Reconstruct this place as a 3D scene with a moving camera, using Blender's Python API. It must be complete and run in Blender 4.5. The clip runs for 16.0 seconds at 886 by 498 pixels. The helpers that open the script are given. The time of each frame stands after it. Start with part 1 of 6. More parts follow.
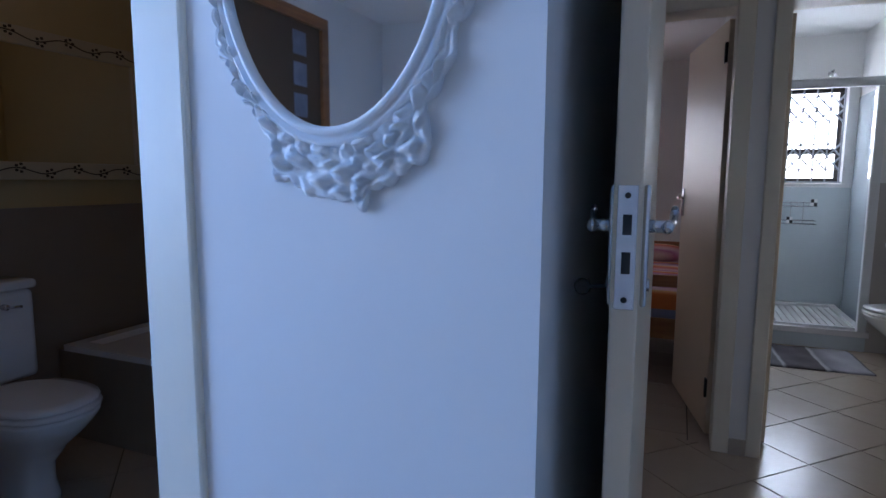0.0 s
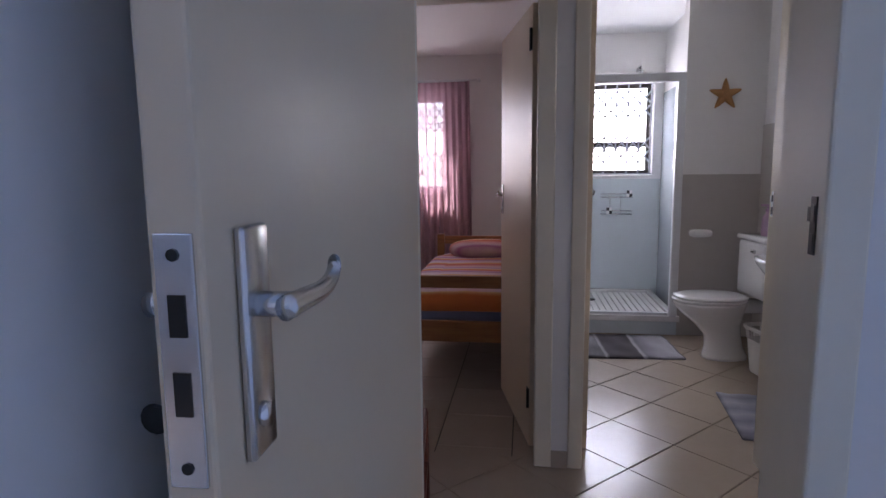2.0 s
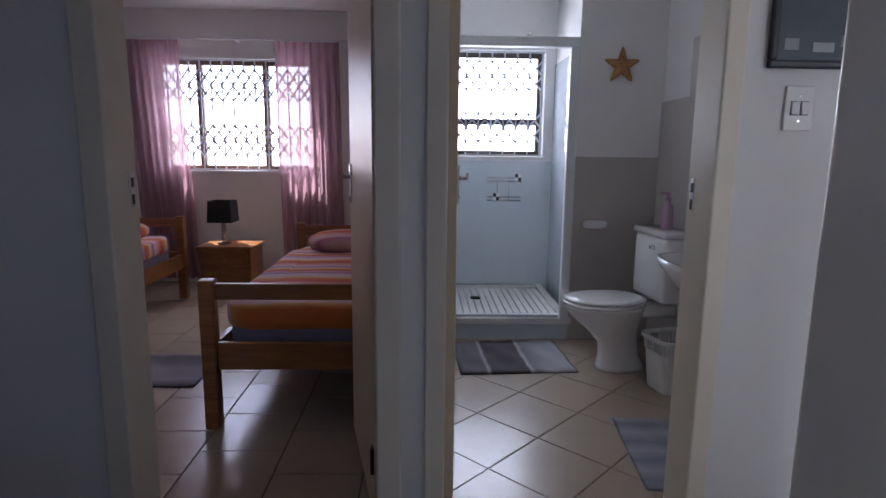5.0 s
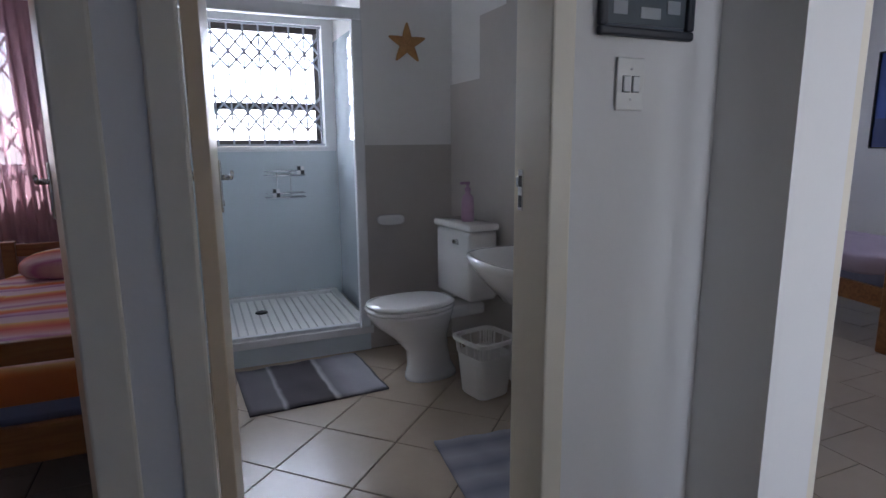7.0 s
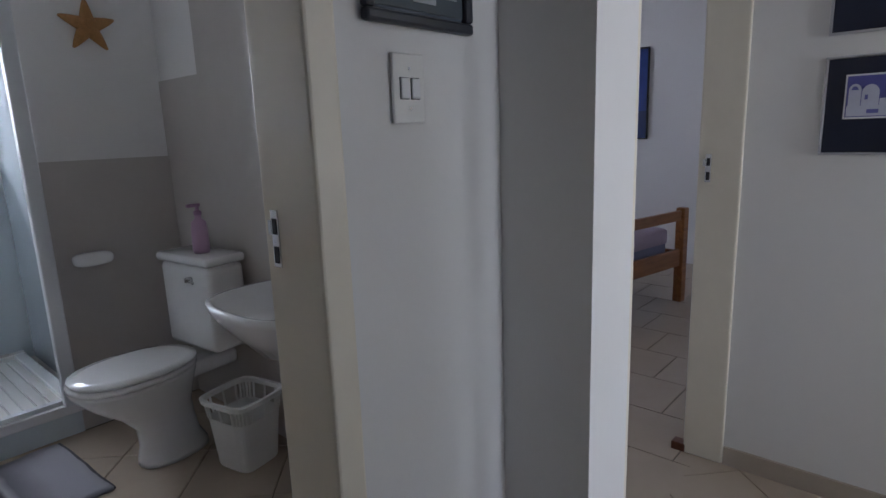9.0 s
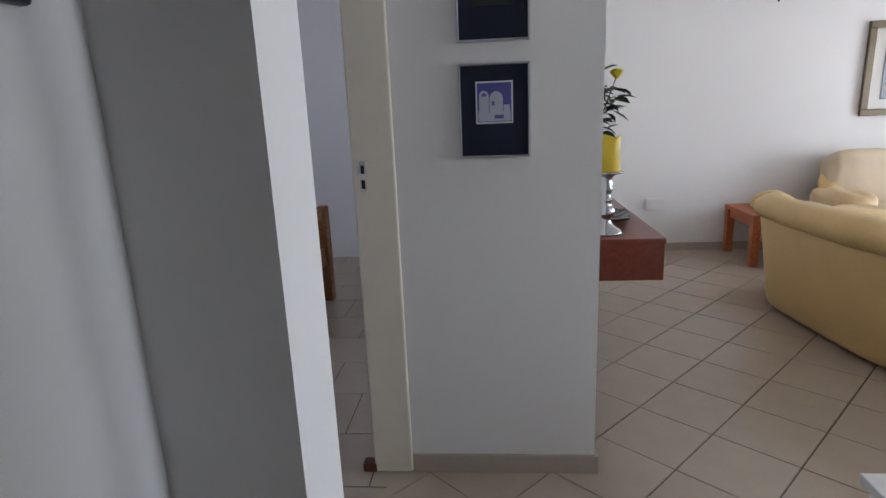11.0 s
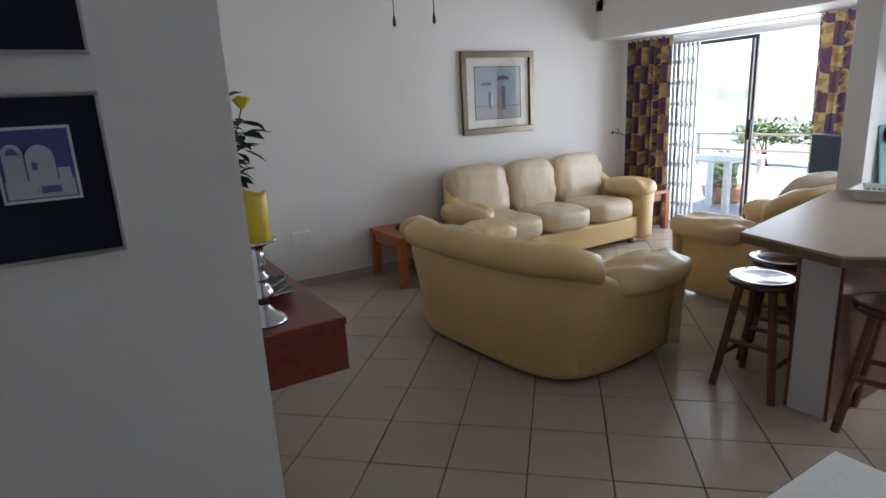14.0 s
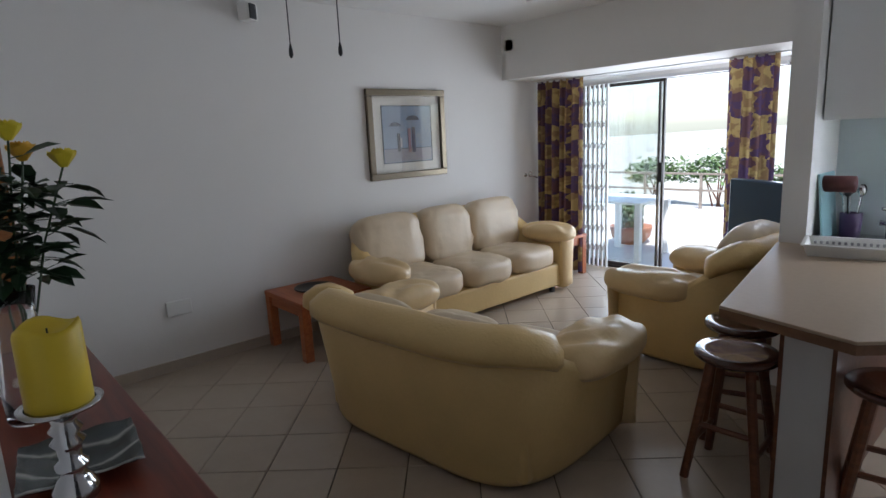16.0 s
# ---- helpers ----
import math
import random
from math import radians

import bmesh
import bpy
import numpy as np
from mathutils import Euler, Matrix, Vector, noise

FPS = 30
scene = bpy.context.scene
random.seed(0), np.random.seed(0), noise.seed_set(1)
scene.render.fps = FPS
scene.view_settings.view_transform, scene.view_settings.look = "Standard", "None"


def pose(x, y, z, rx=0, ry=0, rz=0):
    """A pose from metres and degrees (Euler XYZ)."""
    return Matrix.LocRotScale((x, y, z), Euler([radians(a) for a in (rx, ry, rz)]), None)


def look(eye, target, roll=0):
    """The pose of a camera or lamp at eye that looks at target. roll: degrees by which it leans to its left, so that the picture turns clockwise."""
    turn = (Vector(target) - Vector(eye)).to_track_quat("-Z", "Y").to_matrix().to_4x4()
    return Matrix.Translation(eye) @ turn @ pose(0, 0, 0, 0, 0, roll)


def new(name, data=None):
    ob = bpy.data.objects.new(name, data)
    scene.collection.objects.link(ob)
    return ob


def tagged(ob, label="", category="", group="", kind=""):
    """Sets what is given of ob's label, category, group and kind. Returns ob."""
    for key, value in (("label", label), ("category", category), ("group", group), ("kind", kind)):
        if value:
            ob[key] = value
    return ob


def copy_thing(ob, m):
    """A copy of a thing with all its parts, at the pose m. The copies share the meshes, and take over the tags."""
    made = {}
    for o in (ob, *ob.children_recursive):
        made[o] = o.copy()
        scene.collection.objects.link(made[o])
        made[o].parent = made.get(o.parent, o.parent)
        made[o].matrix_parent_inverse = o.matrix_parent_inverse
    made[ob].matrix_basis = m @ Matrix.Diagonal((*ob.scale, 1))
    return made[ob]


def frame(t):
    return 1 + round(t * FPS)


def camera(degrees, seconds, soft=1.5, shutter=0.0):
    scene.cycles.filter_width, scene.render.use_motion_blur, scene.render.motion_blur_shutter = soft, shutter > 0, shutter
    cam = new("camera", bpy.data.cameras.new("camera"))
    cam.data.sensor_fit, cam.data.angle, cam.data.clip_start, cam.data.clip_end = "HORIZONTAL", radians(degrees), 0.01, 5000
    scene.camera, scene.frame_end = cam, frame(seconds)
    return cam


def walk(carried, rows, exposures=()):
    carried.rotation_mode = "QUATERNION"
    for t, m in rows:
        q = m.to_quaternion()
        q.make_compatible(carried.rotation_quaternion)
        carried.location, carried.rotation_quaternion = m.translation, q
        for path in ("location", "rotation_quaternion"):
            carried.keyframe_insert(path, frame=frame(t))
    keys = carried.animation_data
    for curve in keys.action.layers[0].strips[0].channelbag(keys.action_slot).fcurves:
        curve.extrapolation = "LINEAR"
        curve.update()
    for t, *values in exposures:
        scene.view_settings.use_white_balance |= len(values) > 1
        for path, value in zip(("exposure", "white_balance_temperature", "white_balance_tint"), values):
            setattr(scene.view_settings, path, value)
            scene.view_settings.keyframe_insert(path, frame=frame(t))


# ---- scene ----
cam = camera(75.5, 16.0)
PATH = [
    (0, (0.096, -0.131, 1.271), (-0.661, 1.704, 1.029), 0.3),
    (0.5, (0.121, -0.026, 1.272), (-0.487, 1.863, 1.023), -0.1),
    (1, (0.136, 0.084, 1.28), (-0.329, 2.012, 1.025), -0.5),
    (1.5, (0.177, 0.184, 1.291), (-0.174, 2.136, 1.032), -0.7),
    (2, (0.241, 0.317, 1.299), (-0.042, 2.278, 1.032), -0.6),
    (2.5, (0.292, 0.424, 1.302), (0.056, 2.392, 1.034), -0.6),
    (3, (0.336, 0.532, 1.293), (0.139, 2.504, 1.021), -0.5),
    (5.5, (0.447, 1.259, 1.271), (0.628, 3.22, 0.923), 0.7),
    (6, (0.463, 1.391, 1.277), (0.796, 3.33, 0.912), 0.5),
    (6.5, (0.472, 1.514, 1.28), (1.017, 3.403, 0.914), 0.1),
    (7, (0.503, 1.602, 1.274), (1.275, 3.41, 0.907), -0.4),
    (7.5, (0.548, 1.686, 1.28), (1.497, 3.407, 0.909), -0.9),
    (8, (0.604, 1.784, 1.297), (1.713, 3.407, 0.926), -1.3),
    (8.2, (0.632, 1.817, 1.301), (1.786, 3.408, 0.932), -1.4),
    (10.3, (0.842, 2.198, 1.385), (2.712, 2.715, 0.897), -2.5),
    (10.5, (0.885, 2.207, 1.389), (2.777, 2.633, 0.898), -2.5),
    (11, (0.998, 2.211, 1.386), (2.931, 2.378, 0.902), -2.4),
    (11.5, (1.087, 2.216, 1.376), (3.029, 2.154, 0.899), -2.7),
    (12, (1.184, 2.205, 1.385), (3.11, 1.953, 0.907), -2.8),
    (12.5, (1.307, 2.207, 1.405), (3.19, 1.74, 0.919), -2.9),
    (13, (1.416, 2.216, 1.421), (3.224, 1.515, 0.929), -3.0),
    (13.5, (1.538, 2.182, 1.434), (3.259, 1.292, 0.939), -3.0),
    (14, (1.667, 2.107, 1.458), (3.331, 1.111, 0.969), -3.1),
    (14.5, (1.802, 2.009, 1.484), (3.424, 0.933, 1.02), -2.9),
    (15, (1.915, 1.944, 1.495), (3.504, 0.811, 1.058), -2.9),
    (15.5, (2.065, 1.897, 1.516), (3.603, 0.687, 1.101), -2.7),
    (16, (2.227, 1.845, 1.517), (3.699, 0.549, 1.127), -2.7),
]
walk(cam, [(t, look(eye, target, roll)) for t, eye, target, roll in PATH],
     [(0, 2.14, 5800, 15), (1, 2.12, 6000, 18), (1.5, 2.25, 6250, 23), (2, 2.56, 6400, 26), (3, 2.56, 6600, 29), (5.5, 2.22, 5900, 19), (7, 2.15, 5900, 17), (8, 1.95, 6000, 16), (10.5, 2.5, 6050, 15), (11, 2.35, 6100, 15), (12, 2.0, 6100, 14), (13, 1.95, 6000, 13), (14, 1.48, 6100, 12), (15.5, 1.08, 6000, 12), (16, 1.05, 6000, 12)])

# ---- world, sun, window light, added fills ----
world = bpy.data.worlds.new("world")
scene.world = world
world.use_nodes = True
wn = world.node_tree
sky = wn.nodes.new("ShaderNodeTexSky")
sky.sky_type = "NISHITA"
sky.sun_disc = False
sky.sun_elevation = radians(62)
sky.sun_rotation = radians(318)
wn.links.new(sky.outputs[0], wn.nodes["Background"].inputs[0])
wn.nodes["Background"].inputs[1].default_value = 0.15

sun = new("sun", bpy.data.lights.new("sun", "SUN"))
sun.data.energy, sun.data.angle, sun.data.color = 4.5, radians(0.5), (1, 0.95, 0.88)
sun.matrix_world = look((0, 0, 0), (0.45, -0.5, -1.3))


def window_light(name, m, w, h, watts, colour=(0.9, 0.95, 1.0)):
    """An area light in one opening: the sky's light or an added fill."""
    ob = new(name, bpy.data.lights.new(name, "AREA"))
    ob.data.shape, ob.data.size, ob.data.size_y = "RECTANGLE", w, h
    ob.data.energy, ob.data.color = watts, colour
    ob.matrix_world = m
    return ob


window_light("sky_light_sliding_door", look((4.9, -3.95, 1.05), (4.9, 0, 0.7)), 2.0, 1.8, 27.0)
window_light("sky_light_shower", look((0.98, 6.2, 1.70), (0.98, 0, 1.3)), 0.85, 0.85, 6.5)
window_light("sky_light_bedroom_two", look((-1.37, 6.85, 1.60), (-1.37, 0, 1.05)), 1.5, 0.95, 4.6, (0.95, 0.92, 1.0))
window_light("sky_light_bedroom_one", look((-2.34, -0.45, 1.58), (1.0, 0.2, 1.2)), 1.1, 1.1, 8.6, (0.24, 0.48, 1.0))
# Added fill at an assumed window that is never in view.
window_light("sky_light_bedroom_three", look((4.6, 6.2, 1.7), (4.6, 2, 1.0)), 1.4, 1.0, 4.4, (0.8, 0.85, 1.0))
# Added fill behind an invented kitchen opening; brightens the hall walls.
window_light("sky_light_kitchen", look((2.17, -2.22, 1.55), (2.1, 2.7, 1.2)), 0.75, 0.95, 15)

# Unseen warm ceiling lamp, assumed and added to tint the dim ensuite orange.
unseen_lamp = new("ensuite_bulb", bpy.data.lights.new("ensuite_bulb", "POINT"))
unseen_lamp.data.energy, unseen_lamp.data.color, unseen_lamp.data.shadow_soft_size = 0.18, (1.0, 0.60, 0.22), 0.06
unseen_lamp.location = (-1.8, 1.2, 2.35)

# ---- materials ----


def mat(name, colour, rough=0.6, metal=0.0, var=0.06, scale=6.0, bump=0.0, bscale=120.0, spec=0.5, trans=0.0, alpha=1.0, vary=0.0, coat=0.0):
    """A plain surface with variation at two scales, fine relief and a little change from piece to piece."""
    m = bpy.data.materials.new(name)
    m.use_nodes = True
    n, l = m.node_tree.nodes, m.node_tree.links
    b = n["Principled BSDF"]
    b.inputs["Roughness"].default_value = rough
    b.inputs["Metallic"].default_value = metal
    b.inputs["Specular IOR Level"].default_value = spec
    b.inputs["Transmission Weight"].default_value = trans
    b.inputs["Alpha"].default_value = alpha
    b.inputs["Coat Weight"].default_value = coat
    tc = n.new("ShaderNodeTexCoord")
    big, fine = n.new("ShaderNodeTexNoise"), n.new("ShaderNodeTexNoise")
    big.inputs["Scale"].default_value, big.inputs["Detail"].default_value = scale, 5
    fine.inputs["Scale"].default_value, fine.inputs["Detail"].default_value = bscale, 3
    l.new(tc.outputs["Object"], big.inputs["Vector"])
    l.new(tc.outputs["Object"], fine.inputs["Vector"])
    mix = n.new("ShaderNodeMix")
    mix.data_type = "RGBA"
    mix.inputs[6].default_value = (*[max(0, c * (1 - var)) for c in colour], 1)
    mix.inputs[7].default_value = (*[min(1, c * (1 + var)) for c in colour], 1)
    add = n.new("ShaderNodeMath")
    add.operation = "MULTIPLY_ADD"
    l.new(fine.outputs[0], add.inputs[0])
    add.inputs[1].default_value = 0.3
    l.new(big.outputs[0], add.inputs[2])
    sub = n.new("ShaderNodeMath")
    sub.operation = "SUBTRACT"
    l.new(add.outputs[0], sub.inputs[0])
    sub.inputs[1].default_value = 0.15
    fac = sub
    if vary:
        info = n.new("ShaderNodeObjectInfo")
        va = n.new("ShaderNodeMath")
        va.operation = "MULTIPLY_ADD"
        l.new(info.outputs["Random"], va.inputs[0])
        va.inputs[1].default_value = vary
        l.new(sub.outputs[0], va.inputs[2])
        fac = va
    l.new(fac.outputs[0], mix.inputs[0])
    l.new(mix.outputs[2], b.inputs["Base Color"])
    if bump:
        bp = n.new("ShaderNodeBump")
        bp.inputs["Strength"].default_value, bp.inputs["Distance"].default_value = bump, 0.004
        l.new(fine.outputs[0], bp.inputs["Height"])
        l.new(bp.outputs[0], b.inputs["Normal"])
    return m


def wood(name, dark, light, rough=0.4, scale=5.0, axis=0):
    """Timber with grain drawn out along one axis."""
    m = bpy.data.materials.new(name)
    m.use_nodes = True
    n, l = m.node_tree.nodes, m.node_tree.links
    b = n["Principled BSDF"]
    b.inputs["Roughness"].default_value = rough
    tc, mp = n.new("ShaderNodeTexCoord"), n.new("ShaderNodeMapping")
    s = [scale * 6] * 3
    s[axis] = scale * 0.5
    mp.inputs["Scale"].default_value = s
    l.new(tc.outputs["Object"], mp.inputs["Vector"])
    a, c = n.new("ShaderNodeTexNoise"), n.new("ShaderNodeTexNoise")
    a.inputs["Scale"].default_value, a.inputs["Detail"].default_value, a.inputs["Distortion"].default_value = 1.0, 6, 1.2
    c.inputs["Scale"].default_value = 2.0
    l.new(mp.outputs[0], a.inputs["Vector"])
    l.new(tc.outputs["Object"], c.inputs["Vector"])
    r = n.new("ShaderNodeValToRGB")
    r.color_ramp.elements[0].position, r.color_ramp.elements[1].position = 0.3, 0.72
    r.color_ramp.elements[0].color, r.color_ramp.elements[1].color = (*dark, 1), (*light, 1)
    ad = n.new("ShaderNodeMath")
    ad.operation = "MULTIPLY_ADD"
    l.new(c.outputs[0], ad.inputs[0])
    ad.inputs[1].default_value = 0.4
    l.new(a.outputs[0], ad.inputs[2])
    sb = n.new("ShaderNodeMath")
    sb.operation = "SUBTRACT"
    l.new(ad.outputs[0], sb.inputs[0])
    sb.inputs[1].default_value = 0.2
    l.new(sb.outputs[0], r.inputs[0])
    l.new(r.outputs[0], b.inputs["Base Color"])
    bp = n.new("ShaderNodeBump")
    bp.inputs["Strength"].default_value, bp.inputs["Distance"].default_value = 0.15, 0.002
    l.new(a.outputs[0], bp.inputs["Height"])
    l.new(bp.outputs[0], b.inputs["Normal"])
    return m


def striped(name, bands, axis=1, repeat=1.0, rough=0.85, wobble=0.02):
    """Woven cloth in stripes along one object axis: bands are (position, colour) over one repeat in metres."""
    m = bpy.data.materials.new(name)
    m.use_nodes = True
    n, l = m.node_tree.nodes, m.node_tree.links
    b = n["Principled BSDF"]
    b.inputs["Roughness"].default_value = rough
    tc, sp = n.new("ShaderNodeTexCoord"), n.new("ShaderNodeSeparateXYZ")
    l.new(tc.outputs["Object"], sp.inputs[0])
    ns = n.new("ShaderNodeTexNoise")
    ns.inputs["Scale"].default_value = 9
    l.new(tc.outputs["Object"], ns.inputs["Vector"])
    wa = n.new("ShaderNodeMath")
    wa.operation = "MULTIPLY_ADD"
    l.new(ns.outputs[0], wa.inputs[0])
    wa.inputs[1].default_value = wobble
    l.new(sp.outputs[axis], wa.inputs[2])
    dv, fr = n.new("ShaderNodeMath"), n.new("ShaderNodeMath")
    dv.operation, fr.operation = "DIVIDE", "FRACT"
    l.new(wa.outputs[0], dv.inputs[0])
    dv.inputs[1].default_value = repeat
    l.new(dv.outputs[0], fr.inputs[0])
    r = n.new("ShaderNodeValToRGB")
    r.color_ramp.interpolation = "LINEAR"
    while len(r.color_ramp.elements) < len(bands):
        r.color_ramp.elements.new(0.5)
    for e, (p, c) in zip(r.color_ramp.elements, bands):
        e.position, e.color = p, (*c, 1)
    l.new(fr.outputs[0], r.inputs[0])
    l.new(r.outputs[0], b.inputs["Base Color"])
    wv = n.new("ShaderNodeTexNoise")
    wv.inputs["Scale"].default_value = 260
    l.new(tc.outputs["Object"], wv.inputs["Vector"])
    bp = n.new("ShaderNodeBump")
    bp.inputs["Strength"].default_value, bp.inputs["Distance"].default_value = 0.4, 0.003
    l.new(wv.outputs[0], bp.inputs["Height"])
    l.new(bp.outputs[0], b.inputs["Normal"])
    return m


PLASTER = mat("wall_plaster", (0.80, 0.785, 0.765), 0.75, var=0.03, scale=1.5, bump=0.10, bscale=50)
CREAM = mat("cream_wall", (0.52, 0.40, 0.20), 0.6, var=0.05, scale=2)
CEIL = mat("ceiling_paint", (0.82, 0.82, 0.81), 0.8, var=0.03, scale=2)
FRAME = mat("door_frame_paint", (0.80, 0.74, 0.62), 0.45, var=0.05, scale=8, bump=0.1, bscale=40)
LEAF = mat("door_leaf_paint", (0.71, 0.58, 0.42), 0.38, var=0.04, scale=3, bump=0.06, bscale=60)
GREYTILE = mat("grey_wall_tile", (0.50, 0.465, 0.43), 0.35, var=0.05, scale=10, vary=0.3)
SHOWERTILE = mat("pale_shower_tile", (0.62, 0.68, 0.70), 0.16, var=0.03, scale=5)
BROWNTILE = mat("brown_wall_tile", (0.27, 0.22, 0.17), 0.4, var=0.06, scale=6)
SKIRT = mat("skirting_tile", (0.45, 0.38, 0.31), 0.4, var=0.08, scale=12)
TILE = mat("floor_tile", (0.42, 0.345, 0.27), 0.22, var=0.07, scale=7, bump=0.05, bscale=30, vary=0.35)
GROUT = mat("floor_grout", (0.09, 0.075, 0.06), 0.9, var=0.2, scale=30)
PANEL = mat("glossy_side_panel", (0.60, 0.66, 0.70), 0.03, var=0.02, coat=1.0)
WHITEP = mat("white_paint", (0.8, 0.8, 0.8), 0.4, var=0.03)
CERAMIC = mat("white_ceramic", (0.82, 0.81, 0.8), 0.1, var=0.02, coat=0.4)
CHROME = mat("brushed_chrome", (0.62, 0.62, 0.63), 0.22, metal=1, var=0.08, scale=30)
DARKMETAL = mat("dark_metal", (0.05, 0.05, 0.05), 0.4, metal=1, var=0.2)
BLACKFRAME = mat("dark_bronze_frame", (0.035, 0.025, 0.02), 0.4, var=0.2)
PINE = wood("orange_pine", (0.20, 0.075, 0.02), (0.36, 0.15, 0.045), 0.35)
REDWOOD = wood("red_stained_wood", (0.11, 0.019, 0.010), (0.19, 0.036, 0.016), 0.32)
DARKWOOD = wood("dark_stained_wood", (0.09, 0.029, 0.013), (0.18, 0.062, 0.027), 0.3)
ORANGEWOOD = wood("orange_wood", (0.34, 0.085, 0.03), (0.48, 0.15, 0.05), 0.35)
LEATHER = mat("cream_leather", (0.66, 0.46, 0.19), 0.45, var=0.11, scale=4, bump=0.5, bscale=48)
SEATLEATHER = mat("worn_leather_seat", (0.64, 0.51, 0.35), 0.4, var=0.13, scale=5, bump=0.7, bscale=14)
GLASS = mat("clear_glass", (1, 1, 1), 0.02, var=0, trans=1.0)
ARMLEATHER = mat("arm_leather", (0.68, 0.49, 0.25), 0.4, var=0.10, scale=6, bump=0.6, bscale=18)
PANE = bpy.data.materials.new("thin_clear_pane")
PANE.use_nodes = True
pn, pl = PANE.node_tree.nodes, PANE.node_tree.links
pn.remove(pn["Principled BSDF"])
clear, sheen, both = pn.new("ShaderNodeBsdfTransparent"), pn.new("ShaderNodeBsdfGlossy"), pn.new("ShaderNodeMixShader")
clear.inputs["Color"].default_value = (0.95, 0.97, 0.97, 1)
sheen.inputs["Roughness"].default_value = 0.03
both.inputs[0].default_value = 0.06
pl.new(clear.outputs[0], both.inputs[1])
pl.new(sheen.outputs[0], both.inputs[2])
pl.new(both.outputs[0], pn["Material Output"].inputs["Surface"])
MIRROR = mat("mirror_glass", (0.85, 0.85, 0.84), 0.02, metal=1, var=0.01)
WHITEMETAL = mat("white_metal", (0.72, 0.73, 0.74), 0.4, var=0.03)
PLASTIC = mat("white_plastic", (0.78, 0.77, 0.74), 0.35, var=0.04)
LAMINATE = mat("beige_laminate", (0.39, 0.29, 0.20), 0.42, var=0.08, scale=40)
BLACK = mat("black_plastic", (0.015, 0.015, 0.017), 0.35, var=0.2)

# ---- builders ----


def cube(bm, x0, y0, z0, x1, y1, z1, bevel=0.0, m=None):
    vs = [bm.verts.new(p) for p in ((x0, y0, z0), (x1, y0, z0), (x1, y1, z0), (x0, y1, z0), (x0, y0, z1), (x1, y0, z1), (x1, y1, z1), (x0, y1, z1))]
    fs = [bm.faces.new([vs[i] for i in f]) for f in ((3, 2, 1, 0), (4, 5, 6, 7), (0, 1, 5, 4), (1, 2, 6, 5), (2, 3, 7, 6), (3, 0, 4, 7))]
    if bevel:
        es = list({e for f in fs for e in f.edges})
        r = bmesh.ops.bevel(bm, geom=es, offset=bevel, segments=2, affect="EDGES", profile=0.5)
        vs = list({v for f in r["faces"] for v in f.verts} | {v for v in vs if v.is_valid})
    if m is not None:
        bmesh.ops.transform(bm, matrix=m, verts=[v for v in vs if v.is_valid])
    return vs


def lathe(bm, profile, n=20, m=None):
    """Turned shape: profile of (radius, height) from the bottom up."""
    rings = []
    for r, z in profile:
        rings.append([bm.verts.new((max(r, 1e-4) * math.cos(2 * math.pi * i / n), max(r, 1e-4) * math.sin(2 * math.pi * i / n), z)) for i in range(n)])
    for a, b in zip(rings, rings[1:]):
        for i in range(n):
            bm.faces.new((a[i], a[(i + 1) % n], b[(i + 1) % n], b[i]))
    bm.faces.new(list(reversed(rings[0])))
    bm.faces.new(rings[-1])
    vs = [v for r in rings for v in r]
    if m is not None:
        bmesh.ops.transform(bm, matrix=m, verts=vs)
    return vs


def rod(bm, a, b, r, n=8, r2=None):
    a, b = Vector(a), Vector(b)
    d = b - a
    q = d.to_track_quat("Z", "Y").to_matrix().to_4x4()
    return lathe(bm, [(r, 0), (r if r2 is None else r2, d.length)], n, Matrix.Translation(a) @ q)


def loft(bm, rings, cap=True):
    """Skin over rings of equal length."""
    vr = [[bm.verts.new(p) for p in r] for r in rings]
    n = len(rings[0])
    for a, b in zip(vr, vr[1:]):
        for i in range(n):
            bm.faces.new((a[i], a[(i + 1) % n], b[(i + 1) % n], b[i]))
    if cap:
        bm.faces.new(list(reversed(vr[0])))
        bm.faces.new(vr[-1])


def pillow(bm, x0, y0, z0, x1, y1, z1, p=3.5, n=14, m=None):
    """A cushion: a superellipsoid that fills the box."""
    c, h = Vector(((x0 + x1) / 2, (y0 + y1) / 2, (z0 + z1) / 2)), Vector(((x1 - x0) / 2, (y1 - y0) / 2, (z1 - z0) / 2))
    f = lambda v, e: math.copysign(abs(v) ** e, v)
    e = 2 / p
    rings = []
    for j in range(1, n):
        u = -math.pi / 2 + math.pi * j / n
        rings.append([c + Vector((h.x * f(math.cos(u), e) * f(math.cos(w), e), h.y * f(math.cos(u), e) * f(math.sin(w), e), h.z * f(math.sin(u), e))) for w in (2 * math.pi * i / (2 * n) for i in range(2 * n))])
    if m is not None:
        rings = [[m @ q for q in r] for r in rings]
    loft(bm, rings)


def part(name, bm, material, parent=None, label="", smooth=False, m=None):
    me = bpy.data.meshes.new(name)
    bmesh.ops.recalc_face_normals(bm, faces=bm.faces[:])
    bm.to_mesh(me)
    bm.free()
    me.materials.append(material)
    if smooth:
        me.shade_smooth()
    ob = new(name, me)
    if m is not None:
        ob.matrix_basis = m
    if parent is not None:
        ob.parent = parent
    if label:
        ob["label"] = label
    return ob


def solid(name, box, material, parent=None, label="", bevel=0.0):
    bm = bmesh.new()
    cube(bm, *box, bevel=bevel)
    return part(name, bm, material, parent, label)


def thing(name, m, label, category, group=""):
    ob = new(name)
    ob.empty_display_size = 0.05
    ob.matrix_basis = m
    return tagged(ob, label, category, group)


